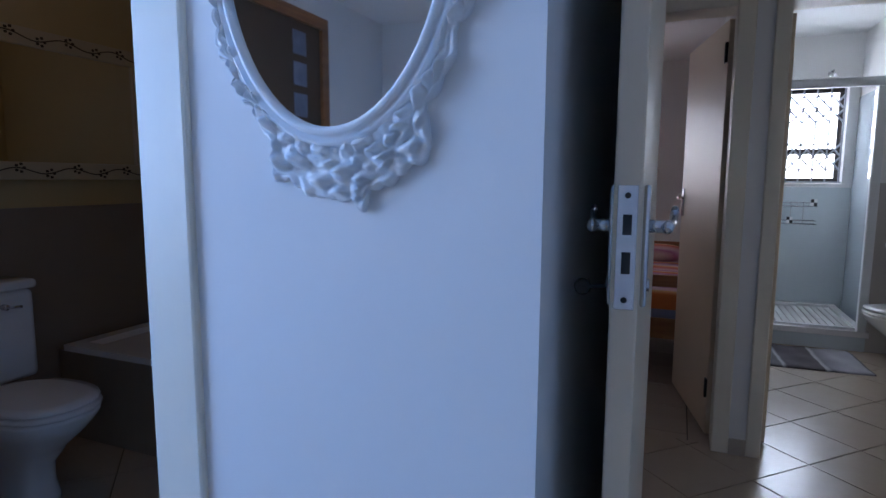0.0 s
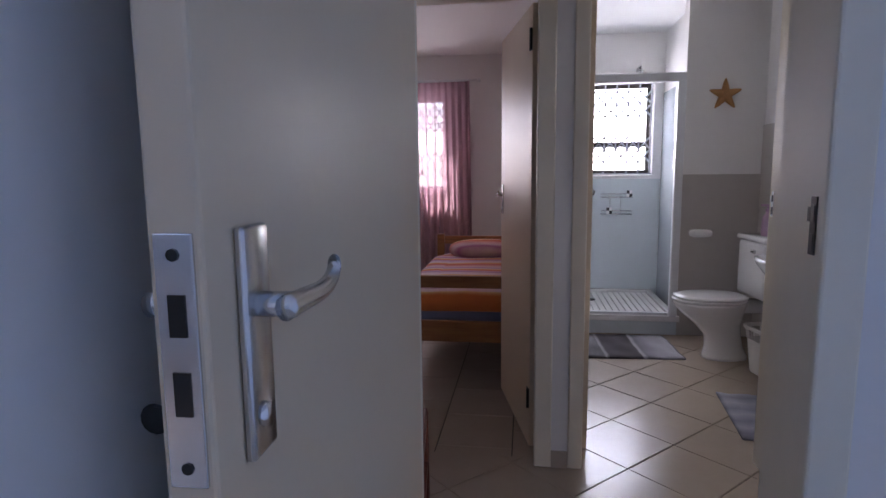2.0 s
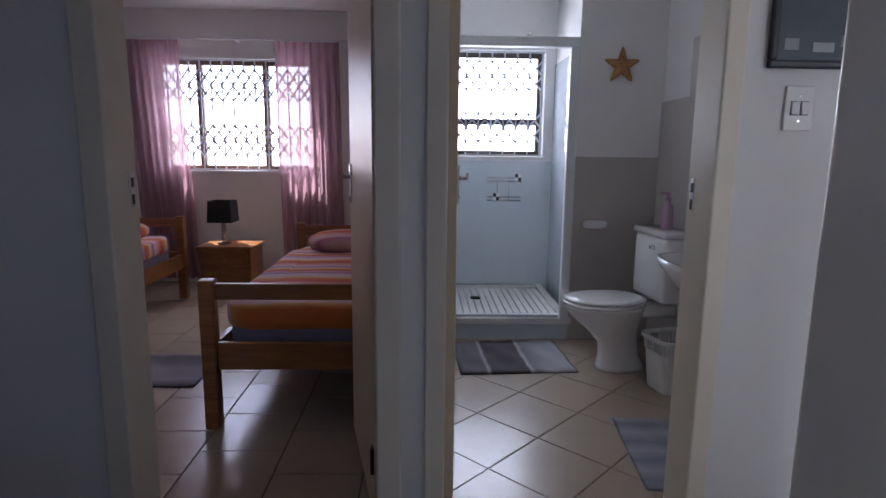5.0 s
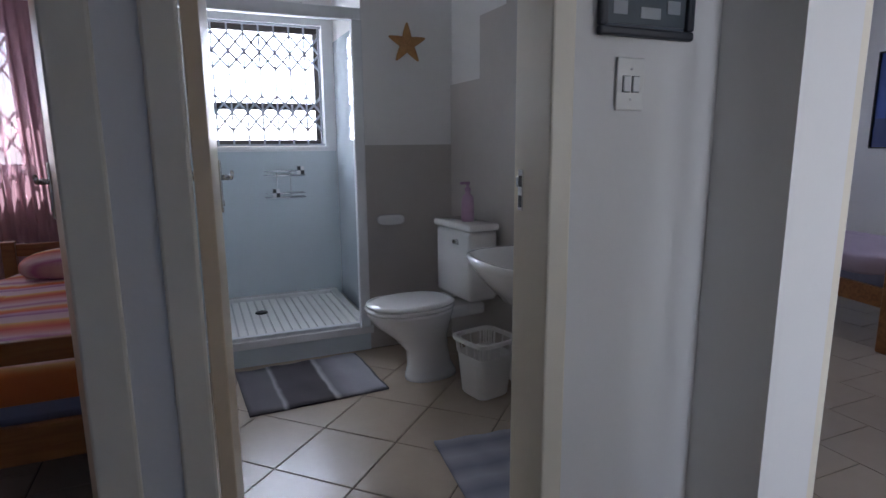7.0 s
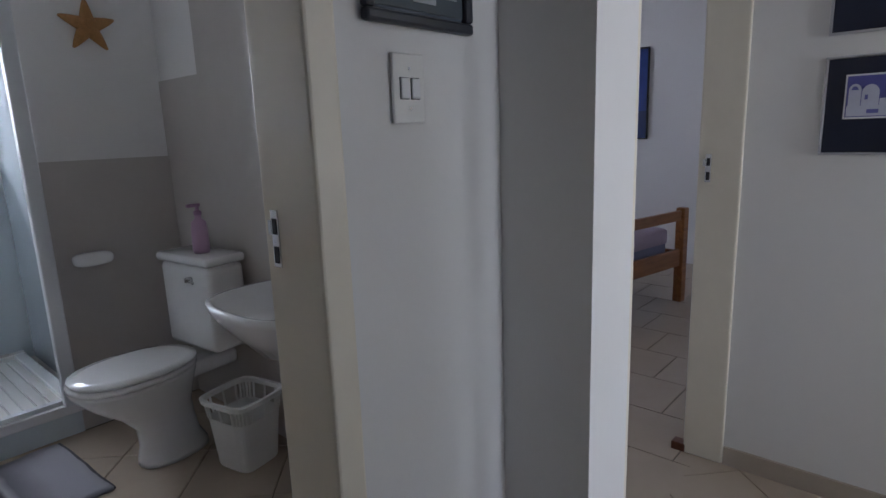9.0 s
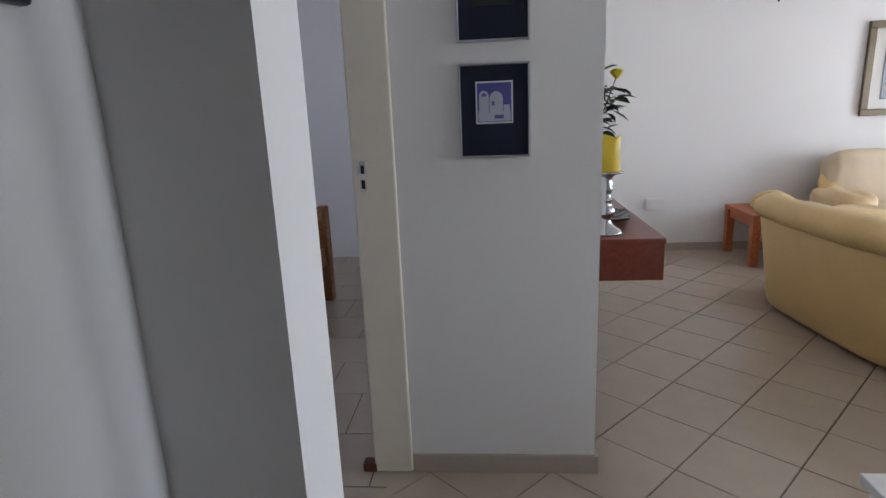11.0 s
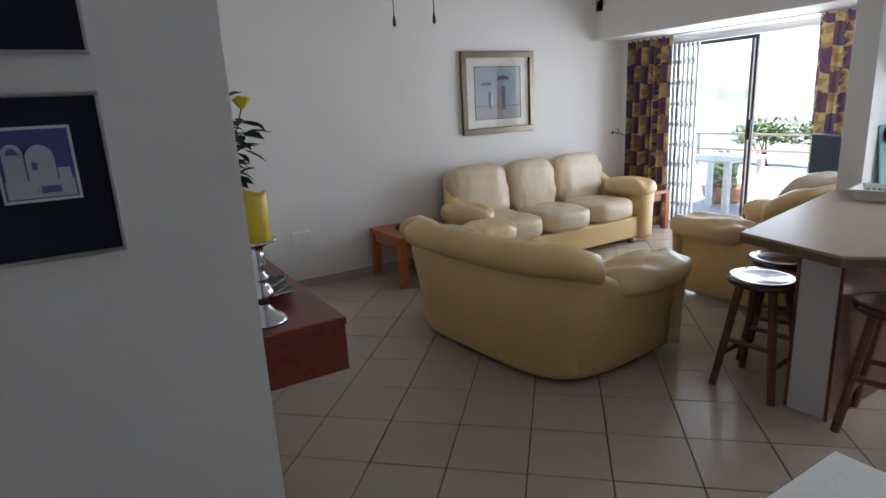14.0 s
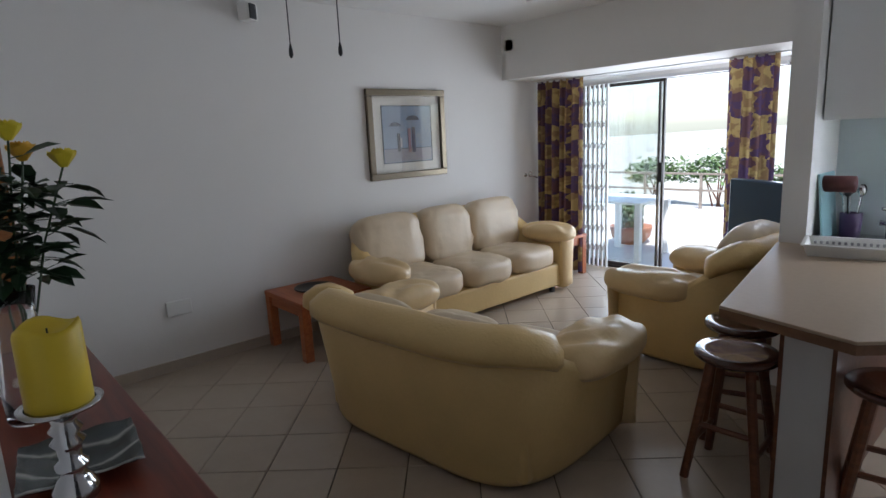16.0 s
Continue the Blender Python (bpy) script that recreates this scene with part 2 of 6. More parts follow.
def structure(name, boxes, material, label="", bevel=0.0):
    bm = bmesh.new()
    for b in boxes:
        cube(bm, *b, bevel=bevel)
    ob = part(name, bm, material, None, label)
    return tagged(ob, kind="structure")


def finish(ob, levels=0, bevel=0.0):
    """Rounds a part with a bevel or subdivision."""
    if bevel:
        b = ob.modifiers.new("bevel", "BEVEL")
        b.width, b.segments, b.limit_method = bevel, 2, "ANGLE"
    if levels:
        s = ob.modifiers.new("subdivision", "SUBSURF")
        s.levels = s.render_levels = levels
        ob.data.shade_smooth()
    return ob

# ---- the large structure ----
H = 2.55          # ceiling
DH = 2.03         # door head
YN0, YN1 = 2.745, 2.885   # hall's north wall
YS0, YS1 = 1.375, 1.545   # wall with the first bedroom's door
XP, XP1 = 2.958, 3.078    # wall with the two small pictures
YL = 1.835        # living room's north wall face
XS = 6.30         # sofa wall face

structure("wall_hall_north", [(-3.2, YN0, 0, -0.457, YN1, H), (-0.457, YN0, DH, 0.30, YN1, H), (0.30, YN0, 0, 0.483, YN1, H),
                              (0.483, YN0, DH, 1.268, YN1, H), (1.268, YN0, 0, 1.775, YN1, H)], PLASTER, "white plastered hall wall with two doorways")
structure("wall_stub", [(1.775, 2.515, 0, 1.97, YN1, H), (1.97, 2.67, 0, 2.12, YN1, H)], PLASTER, "white plastered wall end beside the hall opening")
structure("wall_bedroom_one_north", [(-0.95, YS0, 0, 0.0, YS1, H), (0.0, YS0, DH, 0.755, YS1, H), (0.755, YS0, 0, 1.757, YS1, H)], PLASTER, "white plastered wall with the first bedroom doorway")
structure("wall_ensuite_side", [(-0.69, 0.545, 0, -0.055, 0.665, H), (-1.45, 0.545, DH, -0.69, 0.665, H), (-2.82, 0.545, 0, -1.45, 0.665, H)], PLASTER, "white plastered wall beside the ensuite doorway")
structure("wall_entry_side", [(-0.15, 0.665, 0, -0.055, YS0, H)], PLASTER, "white plastered side wall of the bedroom entry")
structure("wall_bedroom_one_east", [(1.637, -3.2, 0, 1.757, YS0, H)], PLASTER, "white plastered wall between bedroom and kitchen")
structure("wall_bedroom_one_west", [(-2.4, -3.2, 0, -2.28, -1.05, H), (-2.4, -1.05, 0, -2.28, 0.15, 0.95), (-2.4, -1.05, 2.2, -2.28, 0.15, H), (-2.4, 0.15, 0, -2.28, 0.545, H)], PLASTER, "white plastered wall with the first bedroom window")
structure("wall_bedroom_one_south", [(-2.4, -3.32, 0, 1.757, -3.2, H)], PLASTER, "white plastered bedroom wall")
structure("wall_hall_west", [(-1.07, YS1, 0, -0.95, YN0, H)], PLASTER, "white plastered end wall of the hall")
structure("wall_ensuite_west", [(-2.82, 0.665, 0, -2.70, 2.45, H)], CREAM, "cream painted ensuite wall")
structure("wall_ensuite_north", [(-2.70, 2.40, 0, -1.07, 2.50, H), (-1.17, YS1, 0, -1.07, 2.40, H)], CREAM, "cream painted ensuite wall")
structure("wall_ensuite_tiles", [(-2.70, 0.665, 0, -2.69, 2.40, 1.13), (-2.69, 2.39, 0, -1.17, 2.40, 1.13)], BROWNTILE, "brown tiled lower wall of the ensuite")
# bathroom
structure("wall_bath_west", [(0.36, YN1, 0, 0.42, 6.0, H)], PLASTER, "white plastered wall between bedroom and bathroom")
structure("wall_bath_east", [(2.0, 3.9, 0, 2.12, 6.12, H), (2.0, YN1, 0, 2.12, 3.9, H)], PLASTER, "white plastered bathroom wall")
structure("wall_star", [(1.43, 4.95, 0, 2.12, 5.07, H), (1.51, 5.07, 0, 1.61, 6.0, H)], PLASTER, "white plastered wall beside the shower")
structure("wall_shower_back", [(0.42, 6.0, 0, 0.53, 6.15, H), (0.53, 6.0, 0, 1.42, 6.15, 1.25), (0.53, 6.0, 2.11, 1.42, 6.15, H), (1.42, 6.0, 0, 1.61, 6.15, H)], PLASTER, "white plastered wall above the shower tiles")
structure("shower_tiles", [(0.42, 5.05, 0.1, 0.43, 6.0, 2.0), (0.43, 5.99, 0.1, 1.50, 6.0, 1.215)], SHOWERTILE, "pale blue-white glossy shower lining")
structure("shower_side_panel", [(1.50, 5.07, 0.1, 1.51, 5.985, 2.0)], PANEL, "glossy pale shower side panel that mirrors the window")
structure("bath_wall_tiles", [(1.43, 4.94, 0, 1.99, 4.95, 1.26), (1.99, 4.55, 0, 2.0, 4.95, 1.62), (1.99, 4.25, 0, 2.0, 4.55, 1.95), (1.99, YN1, 0, 2.0, 3.9, 1.95), (1.985, 3.9, 0, 2.0, 4.25, 2.2)], GREYTILE, "grey tiled lower wall of the bathroom")
# bedroom two
structure("wall_bedroom_two_north", [(-3.2, 6.70, 0, -2.10, 6.85, H), (-2.10, 6.70, 0, -0.62, 6.85, 1.085), (-2.10, 6.70, 2.115, -0.62, 6.85, H), (-0.62, 6.70, 0, 0.42, 6.85, H)], PLASTER, "lilac-white wall with the bedroom window")
structure("wall_bedroom_two_west", [(-3.32, YN0, 0, -3.2, 6.85, H)], PLASTER, "white plastered bedroom wall")
structure("wall_bedroom_two_east", [(0.36, 6.0, 0, 0.42, 6.70, H)], PLASTER, "white plastered bedroom wall")
# bedroom three and alcove
structure("wall_pictures", [(XP, YL, 0, XP1, 2.545, H)], PLASTER, "white plastered wall with two framed pictures")
structure("wall_bedroom_three_south", [(1.97, 2.545, 0, 2.02, 2.67, H), (2.02, 2.545, DH, 2.955, 2.67, H), (2.955, 2.545, 0, XS, 2.67, H)], PLASTER, "white plastered wall with the third bedroom doorway")
structure("wall_living_north", [(XP1, YL, 0, XS, 1.935, H)], PLASTER, "white plastered living room wall")
structure("wall_bedroom_three_north", [(2.12, 6.0, 0, 3.8, 6.12, H), (3.8, 6.0, 0, 5.4, 6.12, 1.1), (3.8, 6.0, 2.15, 5.4, 6.12, H), (5.4, 6.0, 0, 6.42, 6.12, H)], PLASTER, "lilac-white wall with the third bedroom's unseen, assumed window")
structure("wall_sofa", [(XS, -3.75, 0, 6.42, 6.0, H)], PLASTER, "long white plastered wall behind the sofa")
# living room end
structure("bulkhead", [(3.33, -3.75, 2.03, XS, -2.65, H)], PLASTER, "white plastered bulkhead over the sliding door")
structure("wall_sliding_door", [(6.12, -3.75, 0, XS, -3.6, 2.03), (3.33, -3.75, 0, 3.45, -3.6, 2.03), (3.45, -3.75, 1.98, 6.12, -3.6, 2.03)], PLASTER, "white wall round the sliding door")
structure("wall_kitchen_side", [(3.2, -3.75, 0, 3.33, -1.615, H)], PLASTER, "white plastered wall end between kitchen and living room")
# The window-sized gap is invented, only to let the added fill through.
structure("wall_kitchen_south", [(1.757, -2.19, 0, 3.2, -2.07, 1.05), (1.757, -2.19, 2.05, 3.2, -2.07, H), (1.757, -2.19, 1.05, 1.80, -2.07, 2.05), (2.55, -2.19, 1.05, 3.2, -2.07, 2.05)], SHOWERTILE, "pale blue-white kitchen splashback wall")
# ceilings
structure("ceiling", [(-3.32, 0.51, H, 6.42, 6.85, H + 0.08), (1.637, -3.75, H, 6.42, 0.51, H + 0.08)], CEIL, "white painted ceiling")
structure("ceiling_bedroom_one", [(-2.4, -3.32, H, 1.637, 0.51, H + 0.08)], CEIL, "white painted ceiling")
# under-floor and terrace
structure("floor", [(-3.4, -3.7, -0.08, 6.5, 7.0, -0.006)], GROUT, "dark grout bed under the floor tiles")


def door_frame(name, axis, a0, a1, d0, d1, label, w=0.062):
    """Painted frame round a doorway: jambs and head, a little proud of the wall on both faces."""
    p = 0.012
    bm = bmesh.new()
    boxes = [(a0 - w, d0 - p, 0, a0 + 0.012, d1 + p, DH + w), (a1 - 0.012, d0 - p, 0, a1 + w, d1 + p, DH + w), (a0 + 0.012, d0 - p, DH - 0.012, a1 - 0.012, d1 + p, DH + w)]
    for x0, y0, z0, x1, y1, z1 in boxes:
        if axis == "x":
            cube(bm, x0, y0, z0, x1, y1, z1, bevel=0.006)
        else:
            cube(bm, y0, x0, z0, y1, x1, z1, bevel=0.006)
    return tagged(part(name, bm, FRAME, None, label), kind="structure")


door_frame("door_frame_bedroom_two", "x", -0.457, 0.30, YN0, YN1, "cream painted door frame with wear")
door_frame("door_frame_bathroom", "x", 0.483, 1.268, YN0, YN1, "cream painted door frame with wear", 0.05)
door_frame("door_frame_bedroom_one", "x", 0.0, 0.755, YS0, YS1, "cream painted door frame")
door_frame("door_frame_ensuite", "x", -1.45, -0.69, 0.545, 0.665, "white painted door frame", 0.09)
door_frame("door_frame_bedroom_three", "x", 2.02, 2.955, 2.545, 2.67, "white painted door frame", 0.045)

# skirting of cut tile
structure("baseboard", [(XP - 0.012, YL - 0.012, 0, XP, 2.53, 0.075), (XP, YL - 0.012, 0, XS - 0.012, YL, 0.075), (XS - 0.012, -3.55, 0, XS, YL - 0.012, 0.075),
                        (0.362, YN0 - 0.012, 0, 0.433, YN0, 0.075), (1.32, YN0 - 0.012, 0, 1.763, YN0, 0.075), (1.763, 2.503, 0, 1.775, YN0 - 0.012, 0.075), (1.775, 2.503, 0, 1.97, 2.515, 0.075),
                        (0.817, YS1, 0, 1.757, YS1 + 0.012, 0.075)], SKIRT, "brown tile skirting along the walls")
structure("ground", [(-60, -200, -0.35, 60, 60, -0.16)], mat("pale_ground", (0.38, 0.38, 0.33), 0.9, var=0.2, scale=0.5), "pale ground round the house")
structure("pavement_terrace", [(2.0, -9.0, -0.16, 9.0, -3.7, -0.03)], mat("pale_terrace", (0.62, 0.60, 0.57), 0.7, var=0.08, scale=3), "pale tiled terrace outside the sliding door")


# ---- floor tiles, laid diagonally in the hall and living rooms, square in the bedrooms ----
def tile_mesh(s, h):
    bm = bmesh.new()
    g, c = s / 2 - 0.0022, 0.002
    top = [bm.verts.new((sx * (g - c), sy * (g - c), h)) for sx, sy in ((-1, -1), (1, -1), (1, 1), (-1, 1))]
    low = [bm.verts.new((sx * g, sy * g, h - 0.003)) for sx, sy in ((-1, -1), (1, -1), (1, 1), (-1, 1))]
    bot = [bm.verts.new((sx * g, sy * g, -0.008)) for sx, sy in ((-1, -1), (1, -1), (1, 1), (-1, 1))]
    bm.faces.new(top)
    for a, b in ((low, top), (bot, low)):
        for i in range(4):
            bm.faces.new((a[i], a[(i + 1) % 4], b[(i + 1) % 4], b[i]))
    me = bpy.data.meshes.new("floor_tile")
    bm.to_mesh(me)
    bm.free()
    me.materials.append(TILE)
    return me


def clip(poly, x0, y0, x1, y1):
    """A convex outline cut to a rectangle."""
    for ax, lim, keep in ((0, x0, 1), (0, x1, -1), (1, y0, 1), (1, y1, -1)):
        out = []
        for a, b in zip(poly, poly[1:] + poly[:1]):
            da, db = keep * (a[ax] - lim), keep * (b[ax] - lim)
            if da >= 0:
                out.append(a)
            if da * db < 0:
                f = da / (da - db)
                out.append((a[0] + f * (b[0] - a[0]), a[1] + f * (b[1] - a[1])))
        poly = out
        if len(poly) < 3:
            return []
    return poly


def lay_tiles():
    me = tile_mesh(0.359, 0.0)
    floor = bpy.data.objects["floor"]
    d = 0.359 / math.sqrt(2)
    diag = ((-3.3, -3.6, 0.37, 2.815), (0.37, -3.6, 1.98, 4.93))
    living = ((1.98, -3.72, 3.005, 2.62), (3.005, -3.72, 6.35, 1.87))
    turn = math.radians(47.2)
    small = tile_mesh(0.333, 0.0)
    square = ((-3.2, 2.815, 0.37, 6.7), (1.98, 2.62, 6.35, 6.0))
    rest = bmesh.new()
    spots = []
    for i in range(-18, 18):
        for j in range(-18, 18):
            u, v = 0.333 * (i + 0.5), 0.333 * (j + 0.5)
            spots.append((3.937 + u * math.cos(turn) - v * math.sin(turn), 1.09 + u * math.sin(turn) + v * math.cos(turn), 47.2, living))
    for i in range(-24, 10):
        for j in range(-36, 30):
            if (i + j) % 2:
                spots.append((0.95 + d * i, 3.526 + d * j, 45, diag))
    for n, (x0, y0, x1, y1) in enumerate(square):
        for i in range(-1, int((x1 - x0) / 0.36) + 2):
            for j in range(-1, int((y1 - y0) / 0.36) + 2):
                spots.append((x0 + 0.33 + 0.36 * i, y0 + 0.25 + 0.36 * j + (0.18 if i % 2 else 0.0), 0, square[n:n + 1]))
    count = 0
    for x, y, a, zones in spots:
        m = pose(x, y, random.uniform(-0.0006, 0.0006), random.uniform(-0.08, 0.08), random.uniform(-0.08, 0.08), a)
        g = 0.1641 if a > 46 else 0.177
        corners = [(m @ Vector((sx * g, sy * g, 0)))[:2] for sx, sy in ((-1, -1), (1, -1), (1, 1), (-1, 1))]
        inside = all(any(z[0] <= cx <= z[2] and z[1] <= cy <= z[3] for z in zones) for cx, cy in corners)
        near = (0.3 < x < 5.6 and -1.3 < y < 4.7 and a > 40) or (-1.2 < x < 0.4 and 2.8 < y < 4.2)
        if inside and near and count < 300:
            ob = new("floor_tile", small if a > 46 else me)
            ob.matrix_basis = m
            ob.parent = floor
            count += 1
            continue
        for z in zones:
            p = clip(corners, *z)
            if p:
                top = [rest.verts.new((*q, 0.0)) for q in p]
                low = [rest.verts.new((*q, -0.008)) for q in p]
                rest.faces.new(top)
                for k in range(len(p)):
                    rest.faces.new((low[k], low[(k + 1) % len(p)], top[(k + 1) % len(p)], top[k]))
    tagged(part("floor_tile_rest", rest, TILE, floor), kind="stuff")

# ---- doors and their fittings ----


def lever(bm, side, z):
    """Door furniture on one face: back plate and a bent lever. side: +1 or -1 along y; the lever points to -x."""
    cube(bm, -0.019, min(0, side * 0.008), z - 0.108, 0.019, max(0, side * 0.008), z + 0.055, bevel=0.003)
    rod(bm, (0, 0, z), (0, side * 0.034, z), 0.009, 16)
    rings = []
    for k in range(15):
        f = k / 14
        x = 0.012 - 0.094 * f + (0.012 * ((f - 0.8) / 0.2) ** 2 if f > 0.8 else 0)
        zz = z + (0.0 if f < 0.55 else 0.018 * ((f - 0.55) / 0.45) ** 2)
        r = 0.0092 - 0.0022 * f
        rings.append([(x, side * (0.031 + 0.008 * f) + 0.8 * r * math.cos(w), zz + r * math.sin(w)) for w in (2 * math.pi * i / 10 for i in range(10))])
    loft(bm, rings)
    rod(bm, (0, 0, z - 0.08), (0, side * 0.011, z - 0.08), 0.009, 12)


def door_leaf(name, hinge, angle, width, label, lever_z=1.19, key=False, knuckle=1):
    """A flush door. Local x runs from the hinge to the lock edge, y across its thickness."""
    d = thing(name, pose(hinge[0], hinge[1], 0, 0, 0, angle), label, "door")
    leaf = finish(solid("leaf", (0.004, -0.0175, 0.012, width, 0.0175, 2.01), LEAF, d), bevel=0.003)
    bm = bmesh.new()
    cube(bm, width - 0.001, -0.0125, lever_z - 0.105, width + 0.0025, 0.0125, lever_z + 0.055, bevel=0.001)
    plate = part("lock_plate", bm, CHROME, d, "steel mortice lock face plate")
    for z0, z1 in ((-0.008, 0.018), (-0.058, -0.030)):
        solid("bolt_hole", (width + 0.001, -0.005, lever_z + z0, width + 0.0034, 0.006, lever_z + z1), DARKMETAL, plate)
    for z in (0.042, -0.092):
        bm = bmesh.new()
        rod(bm, (width + 0.001, 0, lever_z + z), (width + 0.0036, 0, lever_z + z), 0.004, 8)
        part("screw", bm, DARKMETAL, plate)
    for side in (1, -1):
        bm = bmesh.new()
        lever(bm, side, 0)
        h = part("door_handle", bm, CHROME, d, "polished lever handle on a long plate", True)
        h.matrix_basis = pose(width - 0.055, side * 0.0175, lever_z)
        h.data.shade_smooth()
    for z in (0.25, 1.86):
        bm = bmesh.new()
        rod(bm, (0.0, knuckle * 0.026, z - 0.045), (0.0, knuckle * 0.026, z + 0.045), 0.007, 8)
        cube(bm, 0.0, min(knuckle * 0.026, knuckle * 0.0205), z - 0.045, 0.03, max(knuckle * 0.026, knuckle * 0.0205), z + 0.045)
        part("hinge", bm, DARKMETAL, d)
    if key:
        bm = bmesh.new()
        rod(bm, (width - 0.055, -0.03, lever_z - 0.085), (width - 0.055, -0.052, lever_z - 0.088), 0.003, 8)
        lathe(bm, [(0.010, -0.002), (0.012, 0), (0.010, 0.002)], 14, pose(width - 0.055, -0.060, lever_z - 0.088, 0, 90, 0))
        part("key", bm, DARKMETAL, d, "dark metal key in the lock")
    return d


# first bedroom, open into the room: local x points to -y
door_leaf("door_bedroom_one", (0.025, 1.372), -89.2, 0.745, "open flush white door with chrome lever and key", 1.21, True, -1)
door_leaf("door_bedroom_two", (0.285, 2.90), 102.5, 0.75, "open flush cream door with chrome lever", 1.17)
door_leaf("door_bathroom", (0.515, 2.90), 86.8, 0.69, "open flush cream bathroom door with chrome lever", 1.17)


def strike(x, y, z, rz, parent, metal=CHROME):
    bm = bmesh.new()
    cube(bm, -0.0015, -0.011, z - 0.088, 0.0022, 0.010, z + 0.015, bevel=0.001)
    cube(bm, 0.0, -0.02, z - 0.03, 0.0025, -0.011, z - 0.004)
    p = part("strike_plate", bm, metal, bpy.data.objects[parent], "dull steel strike plate")
    p.matrix_basis = pose(x, y, 0, 0, 0, rz)
    bm = bmesh.new()
    for a, b in ((-0.028, 0.0), (-0.08, -0.05)):
        cube(bm, 0.002, -0.006, z + a, 0.0035, 0.006, z + b)
    part("strike_hole", bm, BLACK, p)


strike(0.7425, 1.40, 1.235, 180, "door_frame_bedroom_one", DARKMETAL)
strike(1.2555, 2.86, 1.19, 180, "door_frame_bathroom")
strike(-0.4445, 2.86, 1.19, 0, "door_frame_bedroom_two")
strike(2.9425, 2.645, 1.20, 180, "door_frame_bedroom_three")
strike(-0.7025, 0.565, 1.20, 180, "door_frame_ensuite")

# ---- ornate oval mirror on the bedroom wall ----


def oval(a, b, n=64):
    return [(a * math.cos(2 * math.pi * i / n), b * math.sin(2 * math.pi * i / n)) for i in range(n)]


mirror = thing("wall_mirror", pose(-0.342, 0.545, 1.612), "oval mirror in an ornate white carved frame on the wall", "mirror")
bm = bmesh.new()
a, b = 0.175, 0.277
loft(bm, [[(x, 0, z) for x, z in oval(a, b)], [(x, -0.012, z) for x, z in oval(a, b)]])
part("glass", bm, MIRROR, mirror, "dim oval mirror glass")
bm = bmesh.new()
rings = []
for i in range(72):
    w = 2 * math.pi * i / 72
    o = Vector((math.cos(w), 0, math.sin(w)))
    c = Vector((a * math.cos(w), 0, b * math.sin(w)))
    rings.append([c + o * r + Vector((0, -y, 0)) for r, y in ((-0.004, 0.0), (-0.005, 0.016), (0.001, 0.022), (0.007, 0.018), (0.010, 0.012), (0.015, 0.019), (0.021, 0.014), (0.024, 0.0))])
rings.append(rings[0])
loft(bm, rings, False)
frame_part = part("frame", bm, WHITEP, mirror, "white moulded frame", True)


def relief(w, f, reach):
    """Height of the carved foliage at angle w, a share f of the way out."""
    p = Vector((a * math.cos(w) * 38.0, b * math.sin(w) * 38.0, f * reach * 55.0))
    cell = noise.voronoi(p)[0]
    petal = min(1.0, 2.2 * (cell[1] - cell[0])) * (1.0 - 0.5 * cell[0])
    rough = noise.noise(p * 1.7)
    rim = math.sin(math.pi * min(1.0, 0.12 + 0.88 * f)) ** 0.5
    return max(0.003, 0.004 + 0.020 * petal * rim + 0.006 * rough)


def reach_at(w):
    """How far the carving stands out past the glass at angle w."""
    lobes = abs(math.sin(9.5 * w + 1.4 * math.sin(3 * w))) ** 0.6
    r = 0.026 + 0.014 * lobes + 0.007 * abs(math.sin(27 * w + 2 * math.sin(5 * w))) + 0.010 * noise.noise(Vector((w * 3.0, 0.0, 7.0)))
    for mid in (-math.pi / 2, math.pi / 2):
        s = (w - mid + math.pi) % (2 * math.pi) - math.pi
        u = min(1.0, max(0.0, (0.62 - abs(s - 0.1)) / 0.16))
        r += u * u * (3 - 2 * u) * (0.040 + 0.010 * abs(math.sin(13 * s + 0.6)))
        r += 0.028 * math.exp(-((s - 0.16) / 0.05) ** 2)
    return r


bm = bmesh.new()
count, rows = 560, 20
rings = []
for i in range(count):
    w = 2 * math.pi * i / count - math.pi / 2
    o = Vector((math.cos(w), 0, math.sin(w)))
    c = Vector((a * math.cos(w), 0, b * math.sin(w)))
    far = reach_at(w)
    col = []
    for k in range(rows + 1):
        f = k / rows
        lap = 1.0 + 0.05 * math.sin(11 * w + 6 * f)
        col.append(c + o * (0.014 + (far - 0.014) * f * lap) + Vector((0, -0.004 - relief(w, f, far), 0)))
    col.append(Vector((col[-1].x, 0, col[-1].z)))
    rings.append([bm.verts.new(q) for q in col])
for i in range(count):
    m_, n_ = rings[i], rings[(i + 1) % count]
    for k in range(rows + 1):
        bm.faces.new((m_[k], m_[k + 1], n_[k + 1], n_[k]))
bmesh.ops.recalc_face_normals(bm, faces=bm.faces[:])
part("carving", bm, WHITEP, mirror, "white carved scrolls and shells", True)

# framed collage on the wall behind the camera, seen in the mirror
pic = thing("framed_collage", pose(-2.28, -1.85, 1.95, 0, 0, -90), "pine-framed collage of small prints on the bedroom wall", "picture")
bm = bmesh.new()
for x0, z0, x1, z1 in ((-0.5, -0.42, 0.5, -0.34), (-0.5, 0.34, 0.5, 0.42), (-0.5, -0.34, -0.42, 0.34), (0.42, -0.34, 0.5, 0.34)):
    cube(bm, x0, 0, z0, x1, 0.035, z1, bevel=0.004)
part("frame", bm, PINE, pic)
